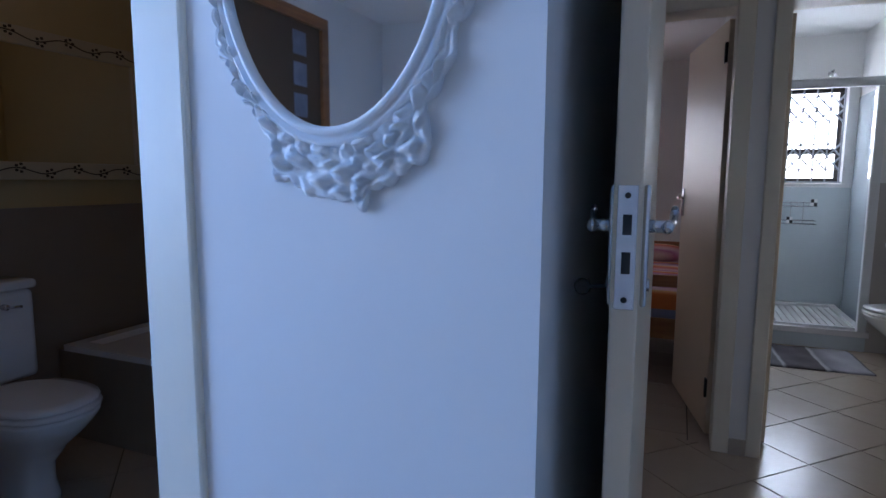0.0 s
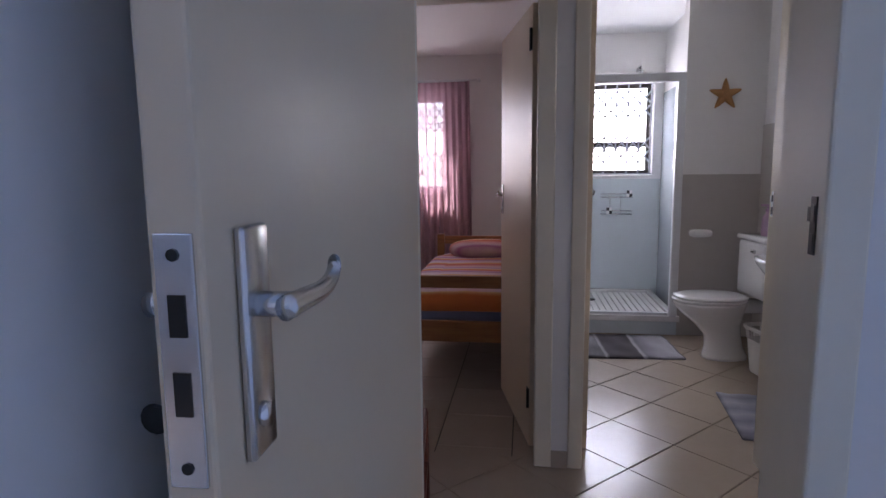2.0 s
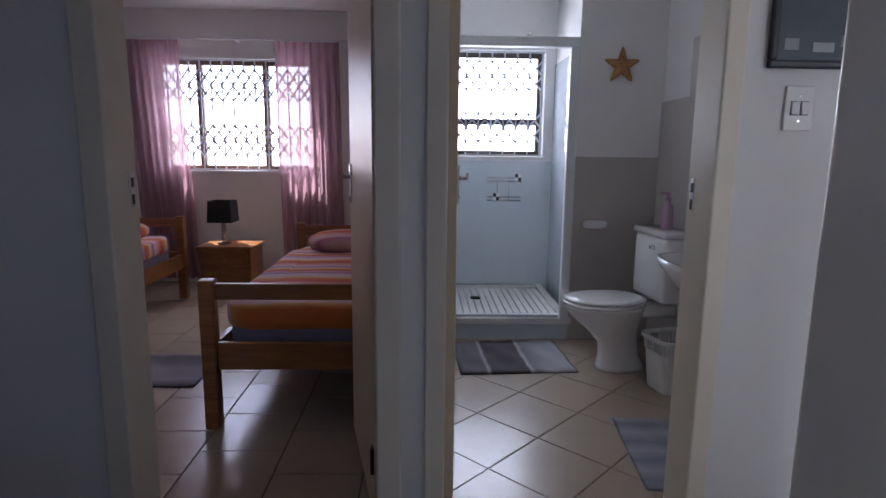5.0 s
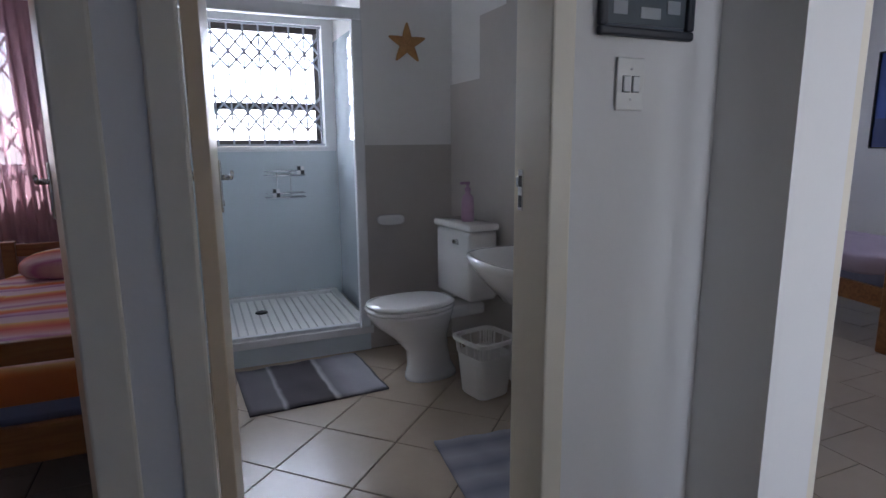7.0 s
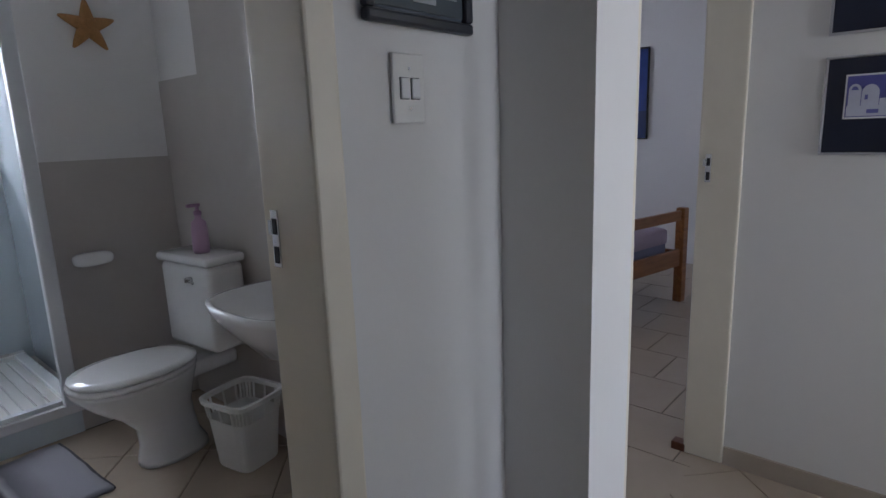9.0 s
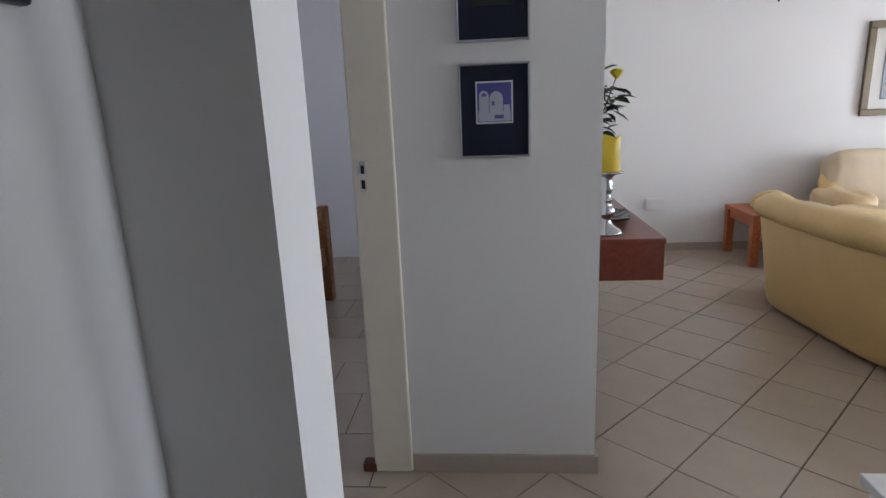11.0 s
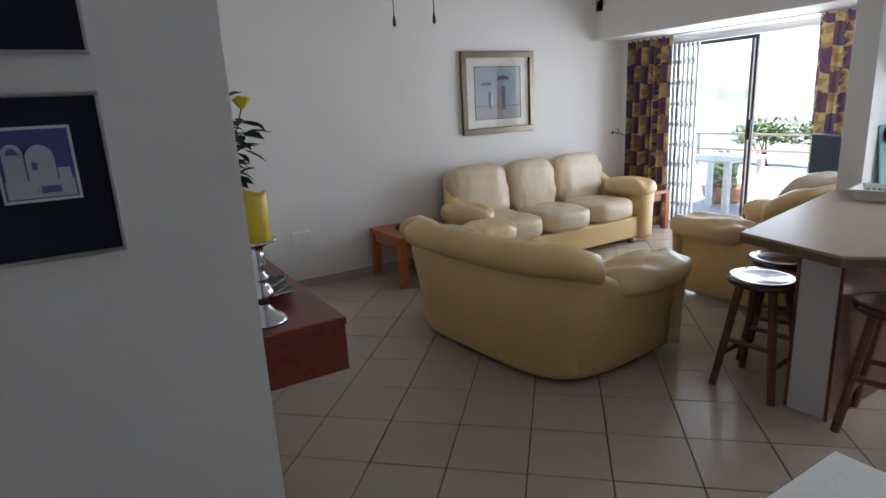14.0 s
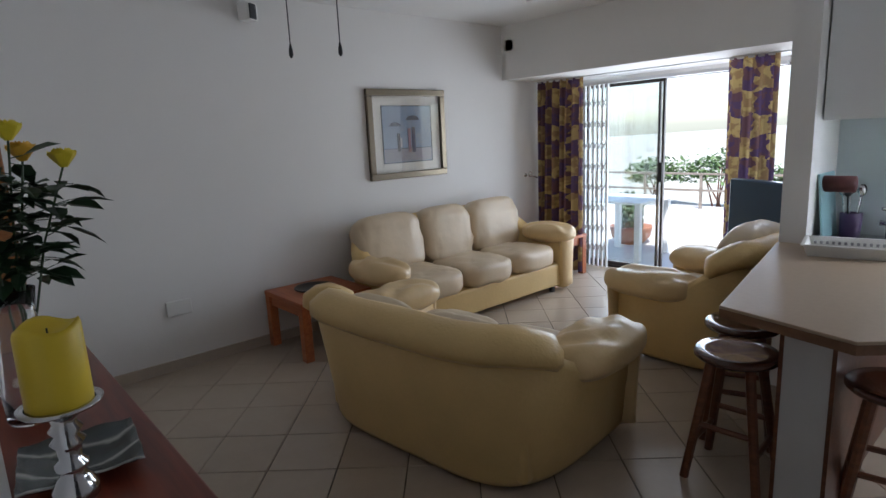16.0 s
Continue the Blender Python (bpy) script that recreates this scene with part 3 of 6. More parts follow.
part("mount", (lambda q: (cube(q, -0.42, 0.004, -0.34, 0.42, 0.012, 0.34), q)[1])(bmesh.new()), mat("collage_mount", (0.10, 0.06, 0.03), 0.6), pic)
for k in range(3):
    part("print", (lambda q: (cube(q, 0.12, 0.012, -0.27 + k * 0.2, 0.26, 0.016, -0.12 + k * 0.2), q)[1])(bmesh.new()), mat("small_print", (0.2, 0.22, 0.3), 0.5, var=0.4, scale=12), pic)

# ---- sanitary ware ----


def ring(cx, cy, rx, ry, z, n=24, p=2.3, front=1.0):
    e = 2 / p
    f = lambda v: math.copysign(abs(v) ** e, v)
    return [(cx + (rx * (front if math.cos(2 * math.pi * i / n) < 0 else 1.0)) * f(math.cos(2 * math.pi * i / n)), cy + ry * f(math.sin(2 * math.pi * i / n)), z) for i in range(n)]


def toilet(m, label, lid=True, tint=None):
    """Close-coupled suite; its front points to local -x, the cistern stands at +x."""
    t = thing("toilet", m, label, "toilet")
    bm = bmesh.new()
    loft(bm, [ring(0.06, 0, 0.15, 0.10, 0.0), ring(0.06, 0, 0.148, 0.098, 0.02), ring(0.05, 0, 0.125, 0.085, 0.08), ring(0.04, 0, 0.12, 0.085, 0.16), ring(0.0, 0, 0.15, 0.115, 0.24), ring(-0.04, 0, 0.205, 0.155, 0.32), ring(-0.06, 0, 0.24, 0.178, 0.385), ring(-0.06, 0, 0.24, 0.178, 0.40)])
    cube(bm, 0.12, -0.10, 0.33, 0.36, 0.10, 0.40, bevel=0.02)
    part("bowl", bm, CERAMIC, t, "", True)
    bm = bmesh.new()
    loft(bm, [ring(-0.06, 0, 0.236, 0.174, 0.402), ring(-0.06, 0, 0.246, 0.184, 0.408), ring(-0.06, 0, 0.246, 0.184, 0.418), ring(-0.06, 0, 0.238, 0.178, 0.424)])
    part("seat", bm, CERAMIC, t, "", True)
    bm = bmesh.new()
    loft(bm, [ring(-0.055, 0, 0.234, 0.174, 0.426), ring(-0.055, 0, 0.244, 0.182, 0.432), ring(-0.055, 0, 0.242, 0.180, 0.442), ring(-0.055, 0, 0.20, 0.14, 0.449)])
    part("lid", bm, CERAMIC, t, "closed white lid", True)
    bm = bmesh.new()
    cube(bm, 0.20, -0.185, 0.43, 0.38, 0.185, 0.81, bevel=0.025)
    part("cistern", bm, CERAMIC, t, "", True)
    bm = bmesh.new()
    cube(bm, 0.19, -0.195, 0.81, 0.385, 0.195, 0.85, bevel=0.015)
    part("cistern_lid", bm, CERAMIC, t, "", True)
    bm = bmesh.new()
    rod(bm, (0.20, -0.06, 0.75), (0.175, -0.06, 0.75), 0.012, 10)
    rod(bm, (0.18, -0.06, 0.75), (0.172, -0.115, 0.745), 0.006, 8)
    part("flush_lever", bm, CHROME, t, "chrome flush lever", True)
    return t


toilet(pose(1.56, 4.40, 0, 0, 0, 6), "white ceramic close-coupled toilet with closed lid")
toilet(pose(-2.20, 1.22, 0, 0, 0, 180), "white ceramic toilet in the dim ensuite")

# ensuite tub and flowered mirror
tub = thing("bathtub", pose(-1.9, 2.03, 0), "built-in bath with a brown tiled front", "bathtub")
solid("front_panel", (-0.78, -0.36, 0, 0.72, -0.33, 0.43), BROWNTILE, tub, "brown tiled bath front")
bm = bmesh.new()
loft(bm, [[(sx * x, sy * y, z) for sx, sy in ((-1, -1), (1, -1), (1, 1), (-1, 1))] for x, y, z in ((0.75, 0.355, 0.43), (0.75, 0.355, 0.46), (0.68, 0.28, 0.46), (0.60, 0.22, 0.12))], True)
part("basin", bm, CERAMIC, tub, "white bath rim and basin")
em = thing("framed_mirror", pose(-2.685, 1.78, 1.60), "wide mirror in a cream frame painted with vines", "mirror")
bm = bmesh.new()
for y0, z0, y1, z1 in ((-0.60, -0.34, 0.46, -0.26), (-0.60, 0.26, 0.46, 0.34), (0.38, -0.26, 0.46, 0.26), (-0.60, -0.26, -0.52, 0.26)):
    cube(bm, -0.005, y0, z0, 0.022, y1, z1, bevel=0.004)
part("frame", bm, mat("cream_frame", (0.55, 0.46, 0.30), 0.5), em)
solid("glass", (0.0, -0.52, -0.26, 0.008, 0.38, 0.26), MIRROR, em)
for z in (-0.30, 0.30):
    bm = bmesh.new()
    prev = None
    for i in range(45):
        y = -0.57 + i * 0.0225
        p = Vector((0.024, y, z + 0.014 * math.sin(i * 0.55)))
        if prev is not None:
            rod(bm, prev, p, 0.003, 5)
        if i % 6 == 3:
            for k in range(5):
                q = p + Vector((0.0, 0.018 * math.cos(k * 1.257), 0.018 * math.sin(k * 1.257)))
                pillow(bm, q.x - 0.002, q.y - 0.008, q.z - 0.008, q.x + 0.003, q.y + 0.008, q.z + 0.008, 2, 4)
        prev = p
    part("painted_vine", bm, mat("vine_paint", (0.05, 0.035, 0.02), 0.6), em, "dark painted vine with leaves")

# wooden chair at the end of the hall
ch = thing("wooden_chair", pose(-0.27, 2.12, 0, 0, 0, 8), "red-brown wooden chair with a pale seat", "chair")
bm = bmesh.new()
cube(bm, -0.20, -0.20, 0.36, 0.16, 0.20, 0.39, bevel=0.01)
part("seat", bm, mat("pale_seat", (0.5, 0.42, 0.33), 0.7, var=0.1, scale=40), ch, "pale woven seat")
for sx in (-0.19, 0.17):
    for sy in (-0.19, 0.19):
        bm = bmesh.new()
        rod(bm, (sx, sy, 0), (sx * 0.98, sy, 0.41), 0.019, 10)
        part("leg", bm, REDWOOD, ch, "", True)
for sx, sy, ex, ey in ((0.17, -0.19, 0.17, 0.19), (-0.19, -0.19, 0.17, -0.19), (-0.19, 0.19, 0.17, 0.19)):
    for z in (0.2, 0.405):
        bm = bmesh.new()
        cube(bm, min(sx, ex) - 0.012, min(sy, ey) - 0.012, z - 0.015, max(sx, ex) + 0.012, max(sy, ey) + 0.012, z + 0.015, bevel=0.005)
        part("rail", bm, REDWOOD, ch)

# ---- windows with burglar bars ----


def bars(bm, x0, x1, z0, z1, step, y, rows):
    """Trellis of uprights joined by zigzag rows."""
    n = round((x1 - x0) / step)
    s = (x1 - x0) / n
    for i in range(n + 1):
        x = x0 + i * s
        cube(bm, x - 0.006, y - 0.006, z0, x + 0.006, y + 0.006, z1)
    for za, zb in rows:
        for i in range(n):
            xa, xb = x0 + i * s, x0 + (i + 1) * s
            for p, q in (((xa, za), (xb, zb)), ((xa, zb), (xb, za))):
                rod(bm, (p[0], y - 0.010, p[1]), (q[0], y - 0.010, q[1]), 0.0085, 6)


def window(name, x0, x1, z0, z1, y0, y1, mullions, transoms, dark, label, rows, step=0.088, side=1):
    """A window in a wall along x: frame, panes, sill and inside bars."""
    w = tagged(new(name), label, "window", kind="structure")
    w.empty_display_size = 0.05
    ym = y0 + 0.09 * side
    bm = bmesh.new()
    f = 0.045
    for b in ((x0, z0, x1, z0 + f), (x0, z1 - f, x1, z1), (x0, z0 + f, x0 + f, z1 - f), (x1 - f, z0 + f, x1, z1 - f)):
        cube(bm, b[0], ym - 0.025, b[1], b[2], ym + 0.025, b[3], bevel=0.004)
    for mx in mullions:
        cube(bm, mx - 0.028, ym - 0.03, z0 + f, mx + 0.028, ym + 0.03, z1 - f, bevel=0.004)
    for tz in transoms:
        cube(bm, x0 + f, ym - 0.026, tz - 0.025, x1 - f, ym + 0.026, tz + 0.025, bevel=0.004)
    part("window_frame", bm, dark, w)
    xs = [x0 + f] + list(mullions) + [x1 - f]
    for a, b in zip(xs, xs[1:]):
        p = solid("pane", (a + 0.002, ym - 0.003, z0 + f, b - 0.002, ym + 0.003, z1 - f), GLASS, w)
        p.visible_shadow = False
    bm = bmesh.new()
    cube(bm, x0 - 0.03, y0 - 0.02 * side, z0 - 0.028, x1 + 0.03, ym - 0.026 * side, z0 - 0.002, bevel=0.004)
    part("window_sill", bm, WHITEP, w)
    bm = bmesh.new()
    bars(bm, x0 + 0.02, x1 - 0.02, z0 + 0.01, z1 - 0.01, step, y0 - 0.012, rows)
    cube(bm, x0, y0 - 0.02, z0, x1, y0 - 0.004, z0 + 0.014)
    cube(bm, x0, y0 - 0.02, z1 - 0.014, x1, y0 - 0.004, z1)
    part("burglar_bars", bm, BARS, w, "white steel trellis burglar bars")
    return w


BARS = mat("grey_white_bars", (0.36, 0.38, 0.43), 0.5, var=0.05)
BROWNFRAME = wood("brown_window_wood", (0.05, 0.018, 0.010), (0.10, 0.04, 0.02), 0.45)
window("window_bedroom_two", -2.09, -0.63, 1.09, 2.11, 6.70, 6.85, (-1.70, -1.08), (), BROWNFRAME, "brown wooden bedroom window with white burglar bars", [(1.223, 1.375), (1.375, 1.515), (1.728, 1.87), (1.87, 2.021)], 0.10)
window("window_shower", 0.54, 1.415, 1.255, 2.105, 6.0, 6.15, (), (1.54,), BLACKFRAME, "dark framed shower window with white burglar bars", [(1.365, 1.49), (1.49, 1.61), (1.79, 1.905), (1.905, 2.03)], 0.10)
# Third bedroom's window stays out of view; assumed, to carry the fill light.
window("window_bedroom_three", 3.82, 5.38, 1.12, 2.13, 6.0, 6.12, (4.6,), (), BROWNFRAME, "unseen brown wooden window assumed for the third bedroom", [(1.3, 1.42)])
w1 = tagged(new("window_bedroom_one"), "white framed bedroom window", "window", kind="structure")
bm = bmesh.new()
for b in ((-1.05, 0.95, 0.15, 1.0), (-1.05, 2.15, 0.15, 2.2), (-1.05, 1.0, -1.0, 2.15), (0.10, 1.0, 0.15, 2.15), (-0.47, 1.0, -0.43, 2.15)):
    cube(bm, -2.36, b[0], b[1], -2.32, b[2], b[3])
part("window_frame", bm, WHITEP, w1)

# white surround of the shower window
structure("trim_shower_window", [(0.49, 5.982, 1.215, 1.50, 6.0, 1.25), (0.49, 5.982, 2.11, 1.50, 6.0, 2.16), (1.42, 5.982, 1.25, 1.50, 6.0, 2.11)], WHITEP, "white window surround")


def cloth(name, colour, translucent=0.5, pattern=None, alt=None, sheer=0.0):
    """Thin curtain cloth that lets light through."""
    m = bpy.data.materials.new(name)
    m.use_nodes = True
    n, l = m.node_tree.nodes, m.node_tree.links
    n.remove(n["Principled BSDF"])
    out = n["Material Output"]
    df, tr, mx = n.new("ShaderNodeBsdfDiffuse"), n.new("ShaderNodeBsdfTranslucent"), n.new("ShaderNodeMixShader")
    mx.inputs[0].default_value = translucent
    l.new(df.outputs[0], mx.inputs[1])
    l.new(tr.outputs[0], mx.inputs[2])
    see, gap = n.new("ShaderNodeBsdfTransparent"), n.new("ShaderNodeMixShader")
    gap.inputs[0].default_value = sheer
    l.new(mx.outputs[0], gap.inputs[1])
    l.new(see.outputs[0], gap.inputs[2])
    l.new(gap.outputs[0], out.inputs["Surface"])
    tc = n.new("ShaderNodeTexCoord")
    ns = n.new("ShaderNodeTexNoise")
    ns.inputs["Scale"].default_value = 11 if pattern else 5
    l.new(tc.outputs["Object" if not pattern else "UV"], ns.inputs["Vector"])
    mixc = n.new("ShaderNodeMix")
    mixc.data_type = "RGBA"
    if pattern:
        ck = n.new("ShaderNodeTexChecker")
        ck.inputs["Scale"].default_value = pattern
        wob = n.new("ShaderNodeMixRGB")
        wob.inputs[0].default_value = 0.13
        l.new(tc.outputs["UV"], wob.inputs[1])
        l.new(ns.outputs["Color"], wob.inputs[2])
        l.new(wob.outputs[0], ck.inputs["Vector"])
        ck.inputs["Color1"].default_value, ck.inputs["Color2"].default_value = (*colour, 1), (*alt, 1)
        vo = n.new("ShaderNodeTexNoise")
        vo.inputs["Scale"].default_value, vo.inputs["Detail"].default_value = pattern * 1.7, 4
        l.new(tc.outputs["UV"], vo.inputs["Vector"])
        th = n.new("ShaderNodeValToRGB")
        th.color_ramp.elements[0].position, th.color_ramp.elements[1].position = 0.47, 0.52
        l.new(vo.outputs[0], th.inputs[0])
        l.new(th.outputs[0], mixc.inputs[0])
        l.new(ck.outputs[0], mixc.inputs[6])
        mot = n.new("ShaderNodeMix")
        mot.data_type = "RGBA"
        mot.inputs[0].default_value = 0.55
        l.new(ck.outputs[0], mot.inputs[6])
        mot.inputs[7].default_value = (0.20, 0.10, 0.07, 1)
        l.new(mot.outputs[2], mixc.inputs[7])
    else:
        l.new(ns.outputs[0], mixc.inputs[0])
        mixc.inputs[6].default_value = (*[c * 0.9 for c in colour], 1)
        mixc.inputs[7].default_value = (*[min(1, c * 1.1) for c in colour], 1)
    l.new(mixc.outputs[2], df.inputs["Color"])
    l.new(mixc.outputs[2], tr.inputs["Color"])
    return m


def curtain(name, x0, x1, z0, z1, y, folds, amp, material, label, lean=0.0, gather=0.0, seed=1):
    """A hanging curtain with pleats, gathered a little at the heading."""
    rng = random.Random(seed)
    ph = [rng.uniform(-0.6, 0.6) for _ in range(folds + 2)]
    nx, nz = folds * 8, 14
    bm = bmesh.new()
    uv = bm.loops.layers.uv.new("uv")
    grid = []
    for j in range(nz + 1):
        v = j / nz
        row = []
        for i in range(nx + 1):
            u = i / nx
            k = int(u * folds)
            a = amp * (0.35 + 0.65 * (1 - v) ** 0.5) * (1 + 0.3 * ph[k])
            w = u * folds * 2 * math.pi + ph[k] * 0.4 * (1 - v)
            x = x0 + (x1 - x0) * u + lean * (1 - v) + gather * (u - 0.5) * (v - 0.5)
            row.append((bm.verts.new((x, y + a * math.sin(w) + 0.3 * a * math.sin(2.3 * w + 1), z0 + (z1 - z0) * v)), u, v))
        grid.append(row)
    for j in range(nz):
        for i in range(nx):
            q = [grid[j][i], grid[j][i + 1], grid[j + 1][i + 1], grid[j + 1][i]]
            f = bm.faces.new([e[0] for e in q])
            for lp, e in zip(f.loops, q):
                lp[uv].uv = (e[1] * (x1 - x0) * 1.7, e[2] * (z1 - z0))
    c = thing(name, pose(0, 0, 0), label, "curtain", name + "s")
    part("cloth", bm, material, c, "", True)
    bm = bmesh.new()
    cube(bm, x0 + 0.005, y - 0.012, z1 - 0.012, x1 - 0.005, y + 0.012, z1 + 0.006, bevel=0.003)
    part("heading", bm, WHITEMETAL, c, "white heading tape")
    return c


PINK = cloth("pink_voile", (0.46, 0.29, 0.34), 0.5, sheer=0.10)
curtain("pink_curtain", -2.32, -1.81, 0.06, 2.265, 6.58, 7, 0.028, PINK, "sheer dusty pink curtain hanging at the bedroom window", 0.10, 0.0, 2)
curtain("pink_curtain", -0.945, -0.36, 0.06, 2.265, 6.58, 8, 0.028, PINK, "sheer dusty pink curtain drawn beside the bed", 0.03, 0.0, 3)
rodt = thing("curtain_rod", pose(0, 0, 0), "thin white curtain rod over the bedroom window", "curtain rod")
bm = bmesh.new()
rod(bm, (-2.36, 6.58, 2.27), (-0.28, 6.58, 2.27), 0.009, 10)
part("pole", bm, WHITEMETAL, rodt, "", True)
for x in (-2.3, -1.3, -0.26):
    bm = bmesh.new()
    cube(bm, x - 0.01, 6.58, 2.255, x + 0.01, 6.70, 2.285)
    part("bracket", bm, WHITEMETAL, rodt)

# ---- shower ----
tray = thing("shower_tray", pose(0.94, 5.45, 0), "white slatted shower tray on a raised tiled step", "shower tray")
solid("step", (-0.51, -0.52, 0.0, 0.49, 0.53, 0.105), SHOWERTILE, tray, "grey-white tiled step")
bm = bmesh.new()
for b in ((-0.51, -0.53, 0.51, -0.46), (-0.51, 0.47, 0.51, 0.535), (-0.51, -0.46, -0.45, 0.47), (0.45, -0.46, 0.505, 0.47)):
    cube(bm, b[0], b[1], 0.105, b[2], b[3], 0.155, bevel=0.006)
part("rim", bm, CERAMIC, tray)
solid("pan", (-0.45, -0.46, 0.106, 0.45, 0.47, 0.118), CERAMIC, tray)
for i in range(17):
    x = -0.43 + i * 0.0525
    solid("slat", (x, -0.45, 0.118, x + 0.042, 0.46, 0.130), PLASTIC, tray)
bm = bmesh.new()
lathe(bm, [(0.042, 0.130), (0.04, 0.137), (0.02, 0.136)], 18, pose(-0.10, 0.12, 0))
part("drain", bm, DARKMETAL, tray, "dark round drain", True)

enc = thing("shower_enclosure", pose(0, 0, 0), "white metal frame of the open shower", "shower door")
bm = bmesh.new()
cube(bm, 0.43, 4.90, 1.95, 1.42, 4.96, 2.015, bevel=0.006)
part("top_rail", bm, WHITEMETAL, enc)
bm = bmesh.new()
cube(bm, 1.36, 4.89, 0.155, 1.42, 4.935, 1.95, bevel=0.006)
part("post", bm, WHITEMETAL, enc)
solid("sill", (0.43, 4.94, 0.155, 1.37, 4.975, 0.175), WHITEMETAL, enc)
caddy = thing("shower_caddy", pose(1.095, 5.99, 0.885), "two-tier wire shower caddy on the tiled wall", "shelf")
for z in (0.0, 0.16):
    bm = bmesh.new()
    for y in (-0.012, -0.10):
        rod(bm, (-0.14, y, z), (0.14, y, z), 0.004, 6)
        rod(bm, (-0.14, y, z + 0.03), (0.14, y, z + 0.03), 0.003, 6)
    for x in (-0.14, -0.07, 0, 0.07, 0.14):
        rod(bm, (x, -0.012, z), (x, -0.10, z), 0.003, 6)
    part("basket", bm, CHROME, caddy, "chrome wire basket", True)
for x, z in ((0.11, 0.175), (-0.07, 0.015)):
    part("tag", (lambda q: (cube(q, x - 0.025, -0.108, z - 0.01, x + 0.025, -0.104, z + 0.05), q)[1])(bmesh.new()), WHITEP, caddy, "small black and white tag")
    part("tag", (lambda q: (cube(q, x - 0.025, -0.112, z + 0.02, x, -0.108, z + 0.05), cube(q, x, -0.112, z - 0.01, x + 0.025, -0.108, z + 0.02), q)[2])(bmesh.new()), BLACK, caddy, "black squares")
bm = bmesh.new()
rod(bm, (-0.05, -0.006, -0.01), (-0.05, -0.006, 0.2), 0.003, 6)
rod(bm, (0.05, -0.006, -0.01), (0.05, -0.006, 0.2), 0.003, 6)
part("upright", bm, CHROME, caddy)

rose = thing("wall_shower", pose(1.36, 6.0, 2.22), "dark chrome shower arm on the wall", "shower")
bm = bmesh.new()
rod(bm, (-0.1, 0, 0), (-0.1, -0.16, 0.0), 0.010, 8)
lathe(bm, [(0.014, -0.03), (0.035, -0.05), (0.035, -0.058)], 14, pose(-0.1, -0.17, 0.01, 25, 0, 0))
part("spout", bm, CHROME, rose, "", True)

# starfish
star = thing("starfish", pose(1.706, 4.95, 1.846), "dried orange-brown starfish hung on the bathroom wall", "ornament")
bm = bmesh.new()
for i in range(5):
    w = math.pi / 2 + i * 2 * math.pi / 5
    rings = []
    for k in range(6):
        f = k / 5
        cx, cz, r = 0.118 * f * math.cos(w), 0.118 * f * math.sin(w), 0.034 * (1 - f) ** 0.8 + 0.005
        rings.append([(cx - r * math.sin(w) * math.cos(u), -0.012 - 0.6 * r * math.sin(u), cz + r * math.cos(w) * math.cos(u)) for u in (2 * math.pi * j / 10 for j in range(10))])
    loft(bm, rings)
part("body", bm, mat("starfish_skin", (0.42, 0.22, 0.08), 0.8, var=0.3, scale=60, bump=0.8, bscale=120), star, "", True)

soap = thing("soap_dish", pose(1.567, 4.94, 0.817), "white ceramic soap dish on the grey tiles", "soap dish")
bm = bmesh.new()
pillow(bm, -0.085, -0.09, -0.035, 0.085, 0.0, 0.03, 3)
part("dish", bm, CERAMIC, soap, "", True)

basin = thing("wash_basin", pose(1.99, 3.62, 0), "white wall-hung wash basin beside the toilet", "wash basin")
bm = bmesh.new()
loft(bm, [ring(-0.22, 0, 0.13, 0.12, 0.62, 24, 2.5), ring(-0.22, 0, 0.20, 0.18, 0.70, 24, 2.6), ring(-0.23, 0, 0.235, 0.26, 0.77, 24, 2.8), ring(-0.235, 0, 0.235, 0.27, 0.80, 24, 2.8), ring(-0.235, 0, 0.215, 0.25, 0.80, 24, 2.8), ring(-0.24, 0, 0.17, 0.20, 0.72, 24, 2.4)])
part("bowl", bm, CERAMIC, basin, "", True)
bm = bmesh.new()
rod(bm, (-0.2, 0, 0.62), (-0.2, 0, 0.30), 0.02, 10)
rod(bm, (-0.2, 0, 0.30), (0.0, 0, 0.30), 0.02, 10)
part("waste_pipe", bm, PLASTIC, basin, "white waste pipe", True)
bm = bmesh.new()
rod(bm, (-0.05, 0, 0.80), (-0.05, 0, 0.88), 0.015, 10)
rod(bm, (-0.05, 0, 0.87), (-0.16, 0, 0.86), 0.011, 10)
part("tap", bm, CHROME, basin, "chrome tap", True)
mirb = thing("bathroom_mirror", pose(1.989, 3.45, 1.55), "frameless mirror on the tiled bathroom wall", "mirror")
solid("glass", (-0.012, -0.25, -0.32, 0.0, 0.28, 0.42), MIRROR, mirb)

bottle = thing("pump_bottle", pose(1.845, 4.40, 0.85), "pink pump bottle standing on the cistern", "bottle")
bm = bmesh.new()
lathe(bm, [(0.033, 0), (0.036, 0.02), (0.034, 0.10), (0.03, 0.135), (0.014, 0.15), (0.014, 0.165)], 16)
part("body", bm, mat("pink_plastic", (0.55, 0.36, 0.50), 0.35, var=0.05), bottle, "", True)
bm = bmesh.new()
lathe(bm, [(0.016, 0.165), (0.017, 0.18), (0.008, 0.185), (0.007, 0.205)], 12)
cube(bm, -0.045, -0.008, 0.20, 0.012, 0.008, 0.214, bevel=0.003)
part("pump", bm, mat("pink_pump", (0.45, 0.27, 0.42), 0.35), bottle)

bin_ = thing("waste_bin", pose(1.79, 4.08, 0, 0, 0, 12), "white slatted plastic waste bin on the floor", "waste bin")


def bin_ring(s, z, p=5):
    return ring(0, 0, s, s, z, 28, p)


